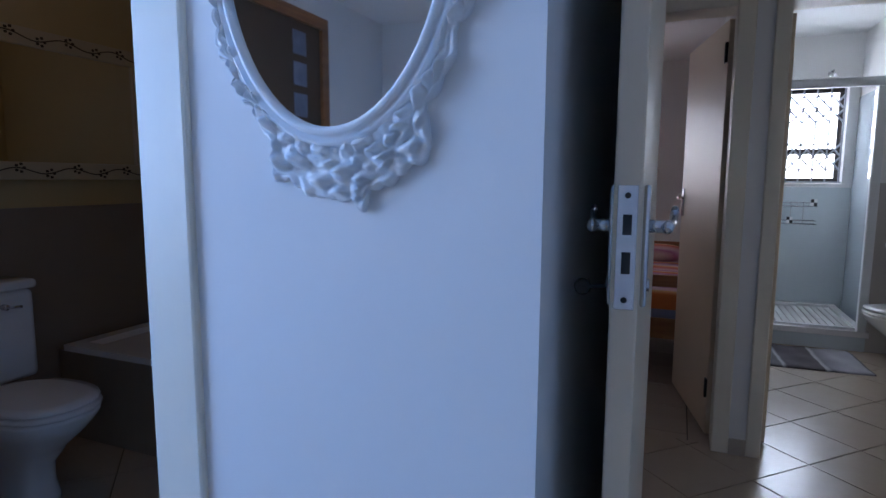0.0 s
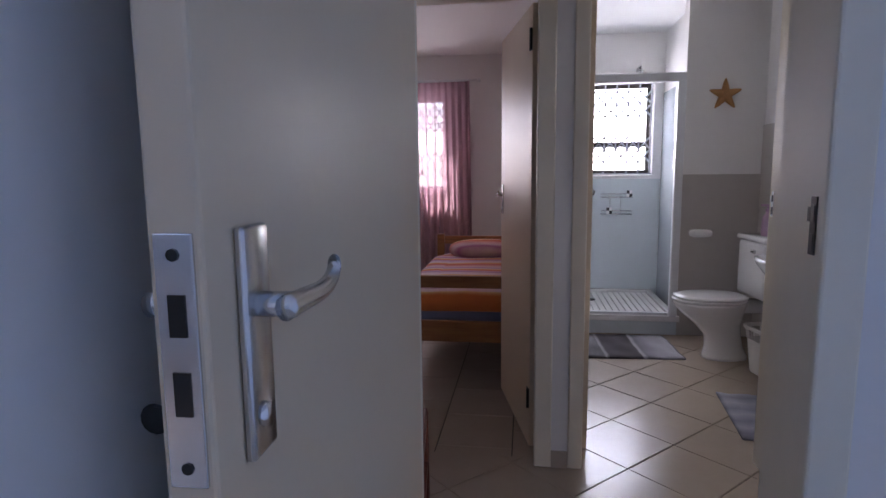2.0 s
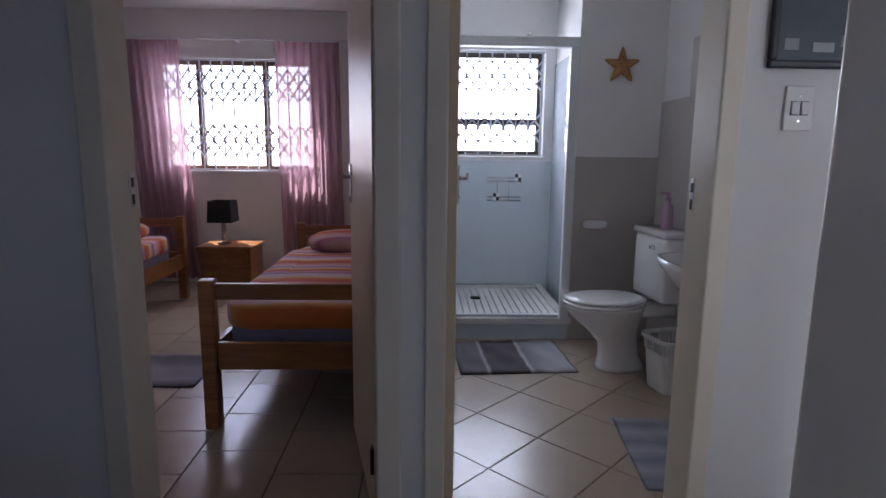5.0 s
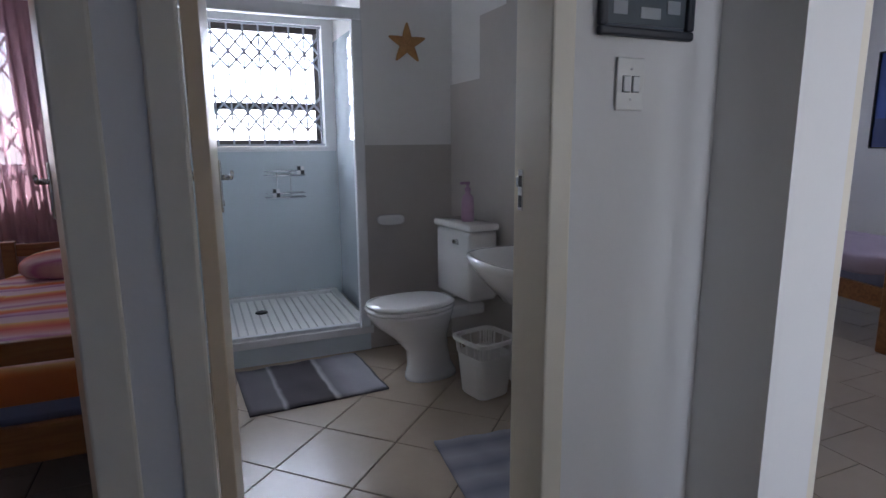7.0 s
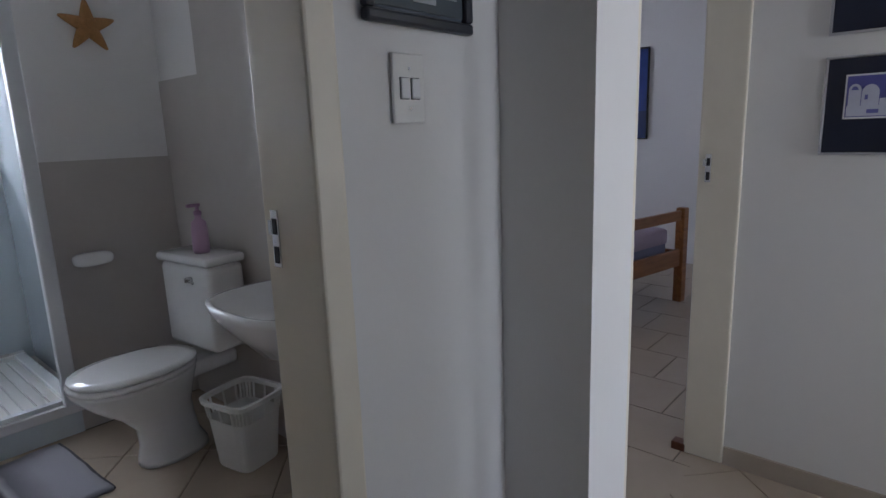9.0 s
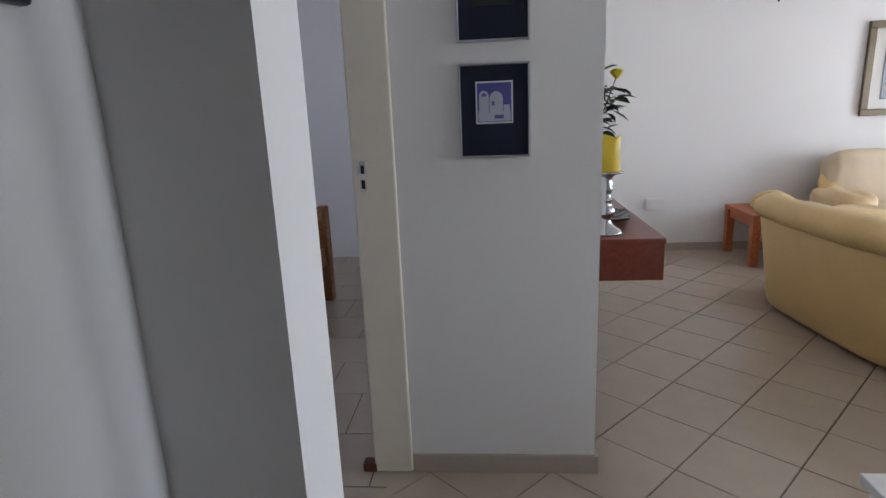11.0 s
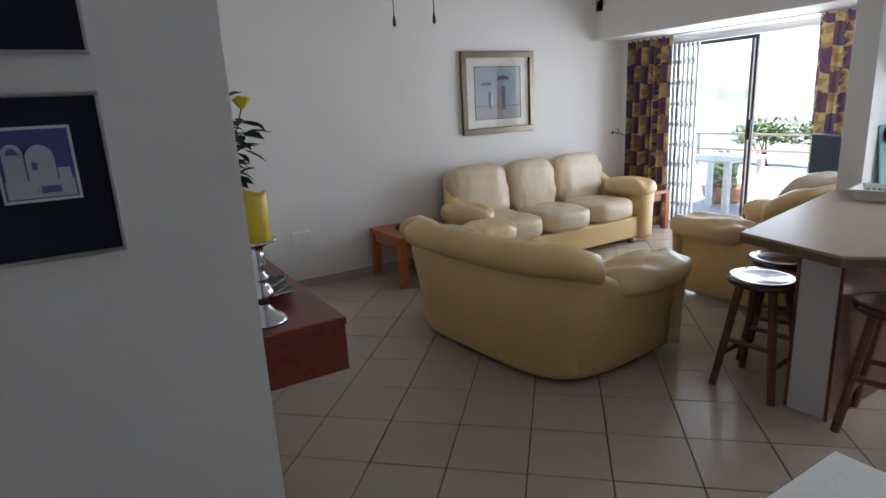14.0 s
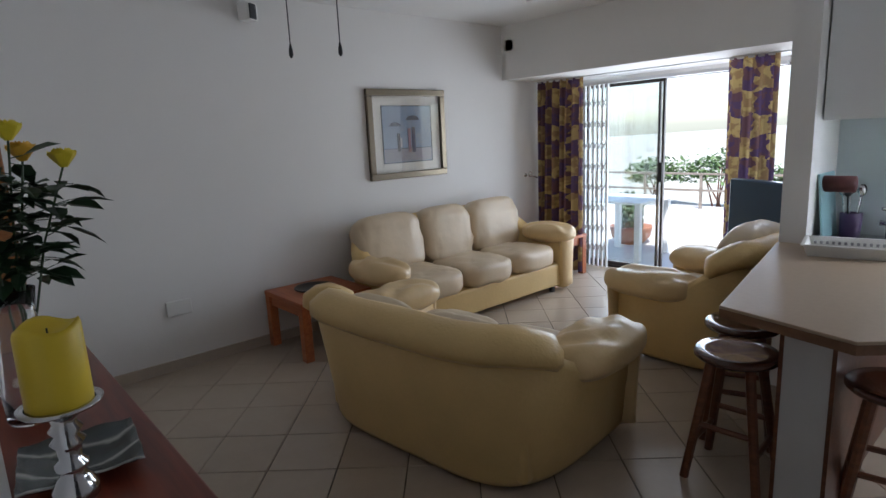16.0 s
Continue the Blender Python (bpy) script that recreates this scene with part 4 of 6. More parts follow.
bm = bmesh.new()
loft(bm, [bin_ring(0.09, 0.0), bin_ring(0.095, 0.01), bin_ring(0.113, 0.22), bin_ring(0.108, 0.22), bin_ring(0.09, 0.012)])
part("body", bm, PLASTIC, bin_)
for i in range(28):
    bm = bmesh.new()
    rod(bm, bin_ring(0.113, 0.22)[i], bin_ring(0.121, 0.29)[i], 0.005, 5)
    part("slat", bm, PLASTIC, bin_)
bm = bmesh.new()
loft(bm, [bin_ring(0.119, 0.285), bin_ring(0.133, 0.285), bin_ring(0.135, 0.305), bin_ring(0.120, 0.305), bin_ring(0.119, 0.285)], False)
part("rim", bm, PLASTIC, bin_)

MATCLOTH = striped("bath_mat_cloth", [(0.0, (0.10, 0.09, 0.10)), (0.24, (0.12, 0.11, 0.12)), (0.26, (0.38, 0.36, 0.38)), (0.29, (0.06, 0.05, 0.06)), (0.60, (0.055, 0.045, 0.05)), (0.62, (0.42, 0.40, 0.42)), (0.66, (0.16, 0.15, 0.17)), (0.80, (0.30, 0.29, 0.32)), (1.0, (0.34, 0.33, 0.36))], 0, 0.70)


def mat_on_floor(name, x0, y0, x1, y1, rz, material, label, wave=0.003):
    t = thing(name, pose((x0 + x1) / 2, (y0 + y1) / 2, 0.001, 0, 0, rz), label, "bath mat")
    w, h = (x1 - x0) / 2, (y1 - y0) / 2
    bm = bmesh.new()
    nx, ny = 24, 16
    top = [[bm.verts.new((-w + 2 * w * i / nx, -h + 2 * h * j / ny, 0.009 + wave * math.sin(i * 0.9 + j * 0.5) + wave * 0.6 * math.sin(j * 1.1))) for i in range(nx + 1)] for j in range(ny + 1)]
    for j in range(ny):
        for i in range(nx):
            bm.faces.new((top[j][i], top[j][i + 1], top[j + 1][i + 1], top[j + 1][i]))
    r = bmesh.ops.extrude_face_region(bm, geom=bm.faces[:])
    for v in r["geom"]:
        if isinstance(v, bmesh.types.BMVert):
            v.co.z = 0
    ob = part("woven_top", bm, material, t, "", True)
    ob.location = (0, 0, 0)
    return t


mb = mat_on_floor("bath_mat", 0.63, 4.29, 1.33, 4.87, 3, MATCLOTH, "striped grey and black woven bath mat")
mb.children[0].data.transform(Matrix.Translation((0.35, 0, 0)))
mb.children[0].location = (-0.35, 0, 0)
mat_on_floor("bath_mat", 1.32, 3.08, 1.86, 3.68, -6, striped("grey_mat_cloth", [(0, (0.30, 0.30, 0.34)), (0.5, (0.18, 0.18, 0.22)), (1, (0.30, 0.30, 0.34))], 1, 0.16), "soft grey-lilac striped bath mat")

# ---- second bedroom ----
STRIPES = striped("duvet_stripes", [(0.0, (0.50, 0.07, 0.04)), (0.10, (0.62, 0.18, 0.04)), (0.16, (0.66, 0.40, 0.14)), (0.20, (0.66, 0.46, 0.46)), (0.34, (0.62, 0.42, 0.46)), (0.38, (0.34, 0.10, 0.22)), (0.44, (0.55, 0.34, 0.44)), (0.50, (0.58, 0.10, 0.05)), (0.58, (0.64, 0.22, 0.04)), (0.64, (0.68, 0.52, 0.40)), (0.72, (0.42, 0.14, 0.26)), (0.78, (0.66, 0.44, 0.46)), (0.90, (0.60, 0.24, 0.20)), (1.0, (0.50, 0.07, 0.04))], 1, 0.55, 0.9)


def pine_bed(name, m, w, length, label, cloth_, foot=0.70, head=0.78):
    """Pine bed: foot at local y 0, head at +length."""
    b = thing(name, m, label, "bed", "beds")
    for y, h in ((0.0, foot), (length, head)):
        for sx in (-1, 1):
            bm = bmesh.new()
            cube(bm, sx * w / 2 - 0.034, y - 0.034, 0, sx * w / 2 + 0.034, y + 0.034, h + 0.018, bevel=0.008)
            part("post", bm, PINE, b)
        for z0, z1 in ((h - 0.075, h), (0.28, 0.41)):
            bm = bmesh.new()
            cube(bm, -w / 2 + 0.034, y - 0.014, z0, w / 2 - 0.034, y + 0.014, z1, bevel=0.006)
            part("footboard_rail" if y == 0 else "headboard_rail", bm, PINE, b)
    for sx in (-1, 1):
        solid("side_rail", (sx * w / 2 - 0.014, 0.034, 0.27, sx * w / 2 + 0.014, length - 0.034, 0.39), PINE, b)
    bm = bmesh.new()
    pillow(bm, -w / 2 + 0.03, 0.05, 0.33, w / 2 - 0.03, length - 0.04, 0.50, 9)
    part("mattress", bm, mat("blue_grey_mattress", (0.22, 0.23, 0.33), 0.8), b)
    bm = bmesh.new()
    pillow(bm, -w / 2 - 0.0, 0.035, 0.43, w / 2 + 0.0, length - 0.08, 0.575, 7, 18)
    for v in bm.verts:
        v.co.z += 0.008 * math.sin(v.co.x * 11 + v.co.y * 5) + 0.006 * math.sin(v.co.y * 17)
    part("duvet", bm, cloth_, b, "orange and red striped duvet", True)
    bm = bmesh.new()
    pillow(bm, -0.31, length - 0.55, 0.54, 0.31, length - 0.08, 0.70, 2.6, 14)
    part("pillow", bm, cloth_, b, "orange striped pillow", True)
    return b


pine_bed("single_bed", pose(-0.115, 3.655, 0), 0.86, 2.0, "pine single bed with an orange striped duvet", STRIPES, 0.685, 0.70)
pine_bed("single_bed", pose(-2.12, 4.05, 0), 0.92, 2.0, "second pine single bed with an orange striped duvet", STRIPES, 0.685, 0.70)
ns = thing("nightstand", pose(-1.32, 6.30, 0), "pine nightstand with one drawer between the beds", "nightstand")
solid("body", (-0.22, -0.18, 0.0, 0.22, 0.2, 0.415), PINE, ns, bevel=0.004)
solid("top", (-0.245, -0.205, 0.415, 0.245, 0.21, 0.445), PINE, ns, bevel=0.006)
dr = solid("drawer", (-0.19, -0.195, 0.26, 0.19, -0.18, 0.40), PINE, ns, bevel=0.003)
bm = bmesh.new()
pillow(bm, -0.018, -0.225, 0.315, 0.018, -0.193, 0.35, 2, 8)
part("knob", bm, PINE, dr, "", True)
solid("door", (-0.19, -0.195, 0.04, 0.19, -0.18, 0.245), PINE, ns, bevel=0.003)
lamp = thing("table_lamp", pose(-1.375, 6.28, 0.445), "table lamp with a black shade and crystal stem", "lamp")
bm = bmesh.new()
lathe(bm, [(0.06, 0), (0.06, 0.012), (0.015, 0.02)] + [(0.012 + 0.013 * abs(math.sin(k * 0.9)), 0.03 + k * 0.0105) for k in range(17)] + [(0.01, 0.24)], 16)
part("stem", bm, mat("crystal", (0.8, 0.8, 0.8), 0.05, trans=0.7, var=0.02), lamp, "clear crystal ball stem", True)
bm = bmesh.new()
loft(bm, [[(sx * s, sy * s, z) for sx, sy in ((-1, -1), (1, -1), (1, 1), (-1, 1))] for s, z in ((0.108, 0.20), (0.098, 0.39), (0.094, 0.39), (0.103, 0.20))], False)
part("shade", bm, mat("black_shade", (0.012, 0.011, 0.012), 0.7), lamp, "square black fabric shade")
mat_on_floor("bedside_rug", -1.50, 4.10, -0.82, 4.60, 0, striped("bedside_rug_cloth", [(0, (0.25, 0.24, 0.28)), (0.45, (0.10, 0.09, 0.11)), (0.7, (0.27, 0.25, 0.30)), (1, (0.25, 0.24, 0.28))], 1, 0.45), "grey striped bedside rug")

# ---- seating in the living room ----


def sofa(name, m, w, d, hb, ha, seats, label, lean=0.07, tuck=0.16, roll_splits=(), roll_from=6):
    """Leather sofa, front to local -y. The shell wraps round both ends; a padded roll runs along its top."""
    s = thing(name, m, label, "sofa" if seats > 1 else "armchair")
    # outline of the shell in plan, from one arm's front round the back to the other
    path = []
    n = 40
    for i in range(n + 1):
        u = math.pi * i / n
        e = 0.42
        path.append((-w / 2 * math.copysign(abs(math.cos(u)) ** e, math.cos(u)), -d / 2 + d * abs(math.sin(u)) ** e))

    def normal(i):
        a, b = path[max(i - 1, 0)], path[min(i + 1, n)]
        t = Vector((b[0] - a[0], b[1] - a[1])).normalized()
        return Vector((-t.y, t.x))

    def height(i):
        y = (path[i][1] + d / 2) / d
        k = min(1, max(0, (y - 0.45) / 0.5))
        k = k * k * (3 - 2 * k)
        return ha + (hb - ha) * k

    def sections(profile, i0, i1):
        out = []
        for i in range(i0, i1 + 1):
            nn, h = normal(i), height(i)
            taper = 0.35 + 0.65 * min(1.0, (i - i0) / 1.2, (i1 - i) / 1.2)
            out.append([Vector((path[i][0] + nn.x * o * (taper if o > 0.03 else 1), path[i][1] + nn.y * o * (taper if o > 0.03 else 1), z0 + z1 * h)) for o, z0, z1 in profile])
        return out

    bm = bmesh.new()
    loft(bm, sections([(-0.015, 0.03, 0), (0.0, 0.06, 0), (lean * 0.35, 0, 0.45), (lean * 0.8, -0.09, 1), (lean * 0.5, -0.05, 1), (-0.10, -0.05, 1), (-0.13, -0.09, 1), (-0.12, 0.05, 0), (-0.10, 0.03, 0)], 0, n))
    part("shell", bm, LEATHER, s, "", True)
    roll = [(lean * 0.9 + 0.005, -0.10, 1), (lean + 0.045, -0.06, 1), (lean + 0.04, 0.0, 1), (lean - 0.02, 0.04, 1), (lean - 0.09, 0.048, 1), (lean - 0.16, 0.025, 1), (lean - 0.205, -0.04, 1), (lean - 0.20, -0.10, 1), (lean - 0.1, -0.10, 1)]
    cuts = [roll_from] + [round(n * f) for f in roll_splits] + [n - roll_from]
    for a, b in zip(cuts, cuts[1:]):
        bm = bmesh.new()
        loft(bm, sections(roll, a, b))
        for v in bm.verts:
            v.co.z += 0.008 * noise.noise(v.co * 9)
        part("back_roll", bm, LEATHER, s, "padded leather roll", True)
    for sx in (-1, 1):
        bm = bmesh.new()
        x = sx * (w / 2 - 0.035)
        pillow(bm, x - 0.175, -d / 2 - 0.06, ha - 0.13, x + 0.165, d / 2 - 0.30, ha + 0.05, 2.7, 26)
        for v in bm.verts:
            fold = 0.010 * math.sin(v.co.x * sx * 34 + 5 * math.sin(v.co.y * 6)) + 0.007 * noise.noise(v.co * 16)
            v.co.z += fold * (1.0 if v.co.z > ha - 0.06 else 0.2)
        part("arm_pad", bm, ARMLEATHER, s, "puffy wrinkled arm pad", True)
        bm = bmesh.new()
        rings = []
        for k in range(9):
            z = 0.05 + (ha - 0.10) * k / 8
            f = 0.085 + 0.028 * (k / 8) ** 2
            rings.append([(x + sx * 0.005 + f * math.cos(u), -d / 2 + 0.02 + 0.045 * math.sin(u), z) for u in (2 * math.pi * i / 14 for i in range(14))])
        loft(bm, rings)
        part("arm_front", bm, ARMLEATHER, s, "", True)
    inner = w - 0.34
    sw = inner / seats
    for k in range(seats):
        x = -inner / 2 + sw * (k + 0.5)
        bm = bmesh.new()
        pillow(bm, x - sw / 2 + 0.004, -d / 2 - 0.02, 0.25, x + sw / 2 - 0.004, d / 2 - 0.22, 0.47, 4.0, 26)
        for v in bm.verts:
            v.co.z += 0.014 * noise.noise(Vector((v.co.x * 6 + k * 3, v.co.y * 8, 1.0))) - 0.010 * max(0.0, 1.0 - 6.0 * abs(noise.noise(Vector((v.co.x * 5, v.co.y * 9, 5.0 + k)))))
        part("seat_cushion", bm, SEATLEATHER, s, "worn greyish leather seat", True)
        bm = bmesh.new()
        out = 0.085 if seats > 2 else 0.03
        pillow(bm, x - sw / 2 - (out if k == 0 else -0.002), -0.13, -0.26, x + sw / 2 + (out if k == seats - 1 else -0.002), 0.10, 0.255, 3.8, 26)
        for v in bm.verts:
            side = abs(v.co.x - x) / (sw / 2)
            crease = max(0.0, 1.0 - 7.0 * abs(noise.noise(Vector((v.co.x * 7 + k * 5, v.co.z * 3.5, 2.0)))))
            v.co.y += 0.014 * crease + 0.010 * side * math.sin(v.co.z * 34 + 3 * v.co.x)
        ob = part("back_cushion", bm, SEATLEATHER, s, "worn greyish leather back cushion", True)
        ob.matrix_basis = pose(0, d / 2 - 0.17, hb - tuck, -12)
    solid("base", (-w / 2 + 0.07, -d / 2 + 0.03, 0.05, w / 2 - 0.07, d / 2 - 0.1, 0.27), LEATHER, s, bevel=0.02)
    for sx in (-1, 1):
        for y in (-d / 2 + 0.06, d / 2 - 0.16):
            bm = bmesh.new()
            lathe(bm, [(0.025, 0), (0.03, 0.05)], 10, pose(sx * (w / 2 - 0.2), y, 0))
            part("foot", bm, BLACK, s)
    return s


sofa("three_seat_sofa", pose(5.86, -1.57, 0, 0, 0, -90), 2.10, 0.80, 0.80, 0.58, 3, "cream leather three-seat sofa with greyish worn cushions against the wall", 0.03, 0.16, roll_splits=(0.42, 0.58), roll_from=11)
sofa("two_seat_sofa", pose(4.33, -0.09, 0, 0, 0, 6), 1.44, 0.92, 0.72, 0.56, 2, "cream-yellow leather two-seat sofa seen from its curved back", 0.10, 0.26, roll_splits=(0.66,))
sofa("leather_armchair", pose(3.84, -1.93, 0, 0, 0, 88), 0.92, 0.86, 0.80, 0.56, 1, "cream-yellow leather armchair beside the counter")

# small tables
for nm, x, y, lab in (("side_table", 5.985, -0.19, "orange-red wooden side table with square legs"), ("side_table", 5.98, -2.95, "orange-red wooden side table by the curtain")):
    st = thing(nm, pose(x, y, 0), lab, "side table", "side tables")
    bm = bmesh.new()
    cube(bm, -0.29, -0.29, 0.395, 0.29, 0.29, 0.43, bevel=0.004)
    part("tabletop", bm, ORANGEWOOD, st)
    for sx in (-1, 1):
        solid("apron", (sx * 0.255 - 0.012, -0.24, 0.32, sx * 0.255 + 0.012, 0.24, 0.395), ORANGEWOOD, st)
        solid("apron", (-0.24, sx * 0.255 - 0.012, 0.32, 0.24, sx * 0.255 + 0.012, 0.395), ORANGEWOOD, st)
        for sy in (-1, 1):
            bm = bmesh.new()
            cube(bm, sx * 0.255 - 0.032, sy * 0.255 - 0.032, 0, sx * 0.255 + 0.032, sy * 0.255 + 0.032, 0.395, bevel=0.004)
            part("leg", bm, ORANGEWOOD, st)
pl = thing("round_tray", pose(6.02, -0.19, 0.43), "dark round tray with a glass centre on the side table", "tray")
bm = bmesh.new()
lathe(bm, [(0.13, 0), (0.15, 0.004), (0.155, 0.014), (0.145, 0.014), (0.125, 0.007), (0.0, 0.006)], 28)
part("dish", bm, BLACK, pl, "", True)

# ---- red console shelf with its ornaments ----
shelf = thing("console_shelf", pose(0, 0, 0), "red-stained floating console shelf on the wall", "shelf")
bm = bmesh.new()
cube(bm, 3.222, 1.534, 0.683, 4.60, YL - 0.002, 0.830, bevel=0.003)
part("body", bm, REDWOOD, shelf)
bm = bmesh.new()
cube(bm, 3.218, 1.53, 0.830, 4.604, YL - 0.002, 0.854, bevel=0.004)
part("top_board", bm, REDWOOD, shelf)
hold = thing("candle_holder", pose(3.335, 1.742, 0.854), "polished silver turned candle holder on the shelf", "candle holder")
bm = bmesh.new()
lathe(bm, [(0.066, 0.0), (0.066, 0.0073), (0.058, 0.0164), (0.035, 0.0319), (0.022, 0.0502), (0.02, 0.0638), (0.034, 0.0775), (0.036, 0.0958), (0.026, 0.114), (0.017, 0.1277), (0.026, 0.1341), (0.026, 0.1423), (0.017, 0.1505), (0.02, 0.1733), (0.027, 0.1824), (0.018, 0.1933), (0.026, 0.2052), (0.018, 0.2152), (0.022, 0.228), (0.034, 0.2389), (0.06, 0.2462), (0.064, 0.2526), (0.05, 0.2526), (0.0, 0.2499)], 28)
part("stem", bm, mat("polished_silver", (0.5, 0.5, 0.51), 0.12, metal=1, var=0.05, scale=20), hold, "", True)
can = thing("pillar_candle", pose(3.335, 1.742, 1.105), "thick yellow pillar candle with a melted top", "candle")
bm = bmesh.new()
prof = [(0.048, 0), (0.050, 0.004), (0.0495, 0.07), (0.049, 0.13), (0.046, 0.139), (0.040, 0.134), (0.02, 0.122), (0.0, 0.12)]
lathe(bm, prof, 26)
for v in bm.verts:
    if v.co.z > 0.126:
        v.co.z += 0.006 * math.sin(3 * math.atan2(v.co.y, v.co.x) + 1)
part("wax", bm, mat("yellow_wax", (0.60, 0.43, 0.02), 0.45, var=0.06, scale=20), can, "", True)
bm = bmesh.new()
rod(bm, (0, 0, 0.118), (0.002, 0, 0.132), 0.0015, 6)
part("wick", bm, BLACK, can)

tray2 = thing("leaf_dish", pose(3.60, 1.70, 0.854, 0, 0, 83), "square dark glass dish with silver ripples on the shelf", "dish")
bm = bmesh.new()
grid = []
for j in range(13):
    row = []
    for i in range(13):
        x, y = -0.11 + 0.22 * i / 12, -0.11 + 0.22 * j / 12
        r = max(abs(x), abs(y)) / 0.11
        row.append(bm.verts.new((x, y, 0.004 + 0.03 * r ** 2.5 + 0.003 * math.sin((x + y) * 70))))
    grid.append(row)
for j in range(12):
    for i in range(12):
        bm.faces.new((grid[j][i], grid[j][i + 1], grid[j + 1][i + 1], grid[j + 1][i]))
ob = part("plate", bm, striped("dish_glaze", [(0, (0.05, 0.06, 0.06)), (0.45, (0.10, 0.11, 0.11)), (0.55, (0.45, 0.45, 0.42)), (0.7, (0.06, 0.07, 0.07)), (1, (0.05, 0.06, 0.06))], 1, 0.09, 0.15, 0.05), tray2, "", True)
sol = ob.modifiers.new("solid", "SOLIDIFY")
sol.thickness = 0.005

vase = thing("glass_vase", pose(3.96, 1.74, 0.854), "tall clear glass vase with shells at its base", "vase")
bm = bmesh.new()
lathe(bm, [(0.055, 0), (0.06, 0.01), (0.062, 0.08), (0.052, 0.2), (0.042, 0.28), (0.05, 0.34), (0.047, 0.34), (0.039, 0.28), (0.049, 0.2), (0.057, 0.08), (0.052, 0.012), (0.0, 0.012)], 24)
g = part("glass", bm, GLASS, vase, "", True)
g.visible_shadow = False
bm = bmesh.new()
rng = random.Random(7)
for k in range(34):
    a_, r_ = rng.uniform(0, 6.28), rng.uniform(0, 0.04)
    z_ = rng.uniform(0.02, 0.11)
    pillow(bm, r_ * math.cos(a_) - 0.011, r_ * math.sin(a_) - 0.009, z_ - 0.008, r_ * math.cos(a_) + 0.011, r_ * math.sin(a_) + 0.009, z_ + 0.008, 2, 5)
tagged(part("shells", bm, mat("sea_shells", (0.42, 0.33, 0.26), 0.5, var=0.4, scale=30), vase, "pale sea shells"), kind="stuff")

LEAFG = mat("rose_leaf", (0.018, 0.045, 0.018), 0.45, var=0.3, scale=20)
STEMG = mat("rose_stem", (0.03, 0.06, 0.02), 0.5, var=0.2)
PETAL = mat("yellow_petal", (0.72, 0.58, 0.03), 0.5, var=0.12, scale=40)
OPETAL = mat("orange_petal", (0.75, 0.42, 0.04), 0.5, var=0.12, scale=40)


def leaf(bm, p, d, up, s):
    d, up = d.normalized(), up.normalized()
    side = d.cross(up).normalized()
    up = side.cross(d)
    pts = [p, p + d * s * 0.3 + side * s * 0.24 + up * s * 0.05, p + d * s * 0.65 + side * s * 0.2 + up * s * 0.02, p + d * s - up * s * 0.12, p + d * s * 0.65 - side * s * 0.2 + up * s * 0.02, p + d * s * 0.3 - side * s * 0.24 + up * s * 0.05]
    mid = [p + d * s * 0.3 - up * s * 0.03, p + d * s * 0.65 - up * s * 0.05]
    v = [bm.verts.new(q) for q in pts]
    m1, m2 = [bm.verts.new(q) for q in mid]
    for f in ((v[0], v[1], m1), (v[1], v[2], m2, m1), (v[2], v[3], m2), (v[0], m1, v[5]), (m1, m2, v[4], v[5]), (m2, v[3], v[4])):
        bm.faces.new(f)


def roses():
    rng = random.Random(11)
    base = Vector((3.96, 1.74, 0.95))
    heads = ((3.96, 1.585, 1.49, PETAL), (3.94, 1.69, 1.56, PETAL), (3.98, 1.665, 1.51, OPETAL), (4.04, 1.78, 1.53, PETAL), (3.91, 1.775, 1.46, PETAL))
    for x, y, z, pm in heads:
        t = thing("rose", pose(0, 0, 0), "yellow rose on a long leafy stem in the vase", "flower", "roses in the vase")
        bm = bmesh.new()
        tip = Vector((x, y, z))
        mid = base.lerp(tip, 0.55) + Vector((0, 0, 0.05))
        rod(bm, base, mid, 0.003, 6)
        rod(bm, mid, tip, 0.0027, 6)
        part("stem", bm, STEMG, t)
        bm = bmesh.new()
        for k in range(38):
            f = rng.uniform(0.40, 0.90)
            p = base.lerp(mid, f / 0.55) if f < 0.55 else mid.lerp(tip, (f - 0.55) / 0.45)
            w = rng.uniform(0, 6.28)
            out = Vector((math.cos(w), math.sin(w), rng.uniform(-0.3, 0.4)))
            q = p + out * rng.uniform(0.010, 0.038)
            rod(bm, p, q, 0.0012, 4)
            leaf(bm, q, out + Vector((0, 0, rng.uniform(-0.5, 0.2))), Vector((rng.uniform(-0.4, 0.4), rng.uniform(-0.4, 0.4), 1)), rng.uniform(0.06, 0.105))
        part("foliage", bm, LEAFG, t, "dark green rose leaves")
        bm = bmesh.new()
        for ringk, (n, r, h, tilt) in enumerate(((3, 0.008, 0.05, 0.1), (4, 0.016, 0.048, 0.25), (5, 0.022, 0.042, 0.45))):
            for k in range(n):
                w = 2 * math.pi * k / n + ringk * 0.6 + rng.uniform(-0.1, 0.1)
                span = 1.25
                cols = []
                for j in range(5):
                    v = j / 4
                    rr = r * (0.35 + 0.75 * math.sin(min(v * 1.9, 1.57))) + 0.010 * tilt * v * v * 2
                    cols.append([bm.verts.new((x + rr * math.cos(w + span * (i - 2) / 2), y + rr * math.sin(w + span * (i - 2) / 2), z - 0.008 + h * v * (1 - 0.12 * abs(i - 2) * v))) for i in range(5)])
                for a, b in zip(cols, cols[1:]):
                    for i in range(4):
                        bm.faces.new((a[i], a[i + 1], b[i + 1], b[i]))
        part("bloom", bm, pm, t, "half-open yellow bloom", True)


roses()

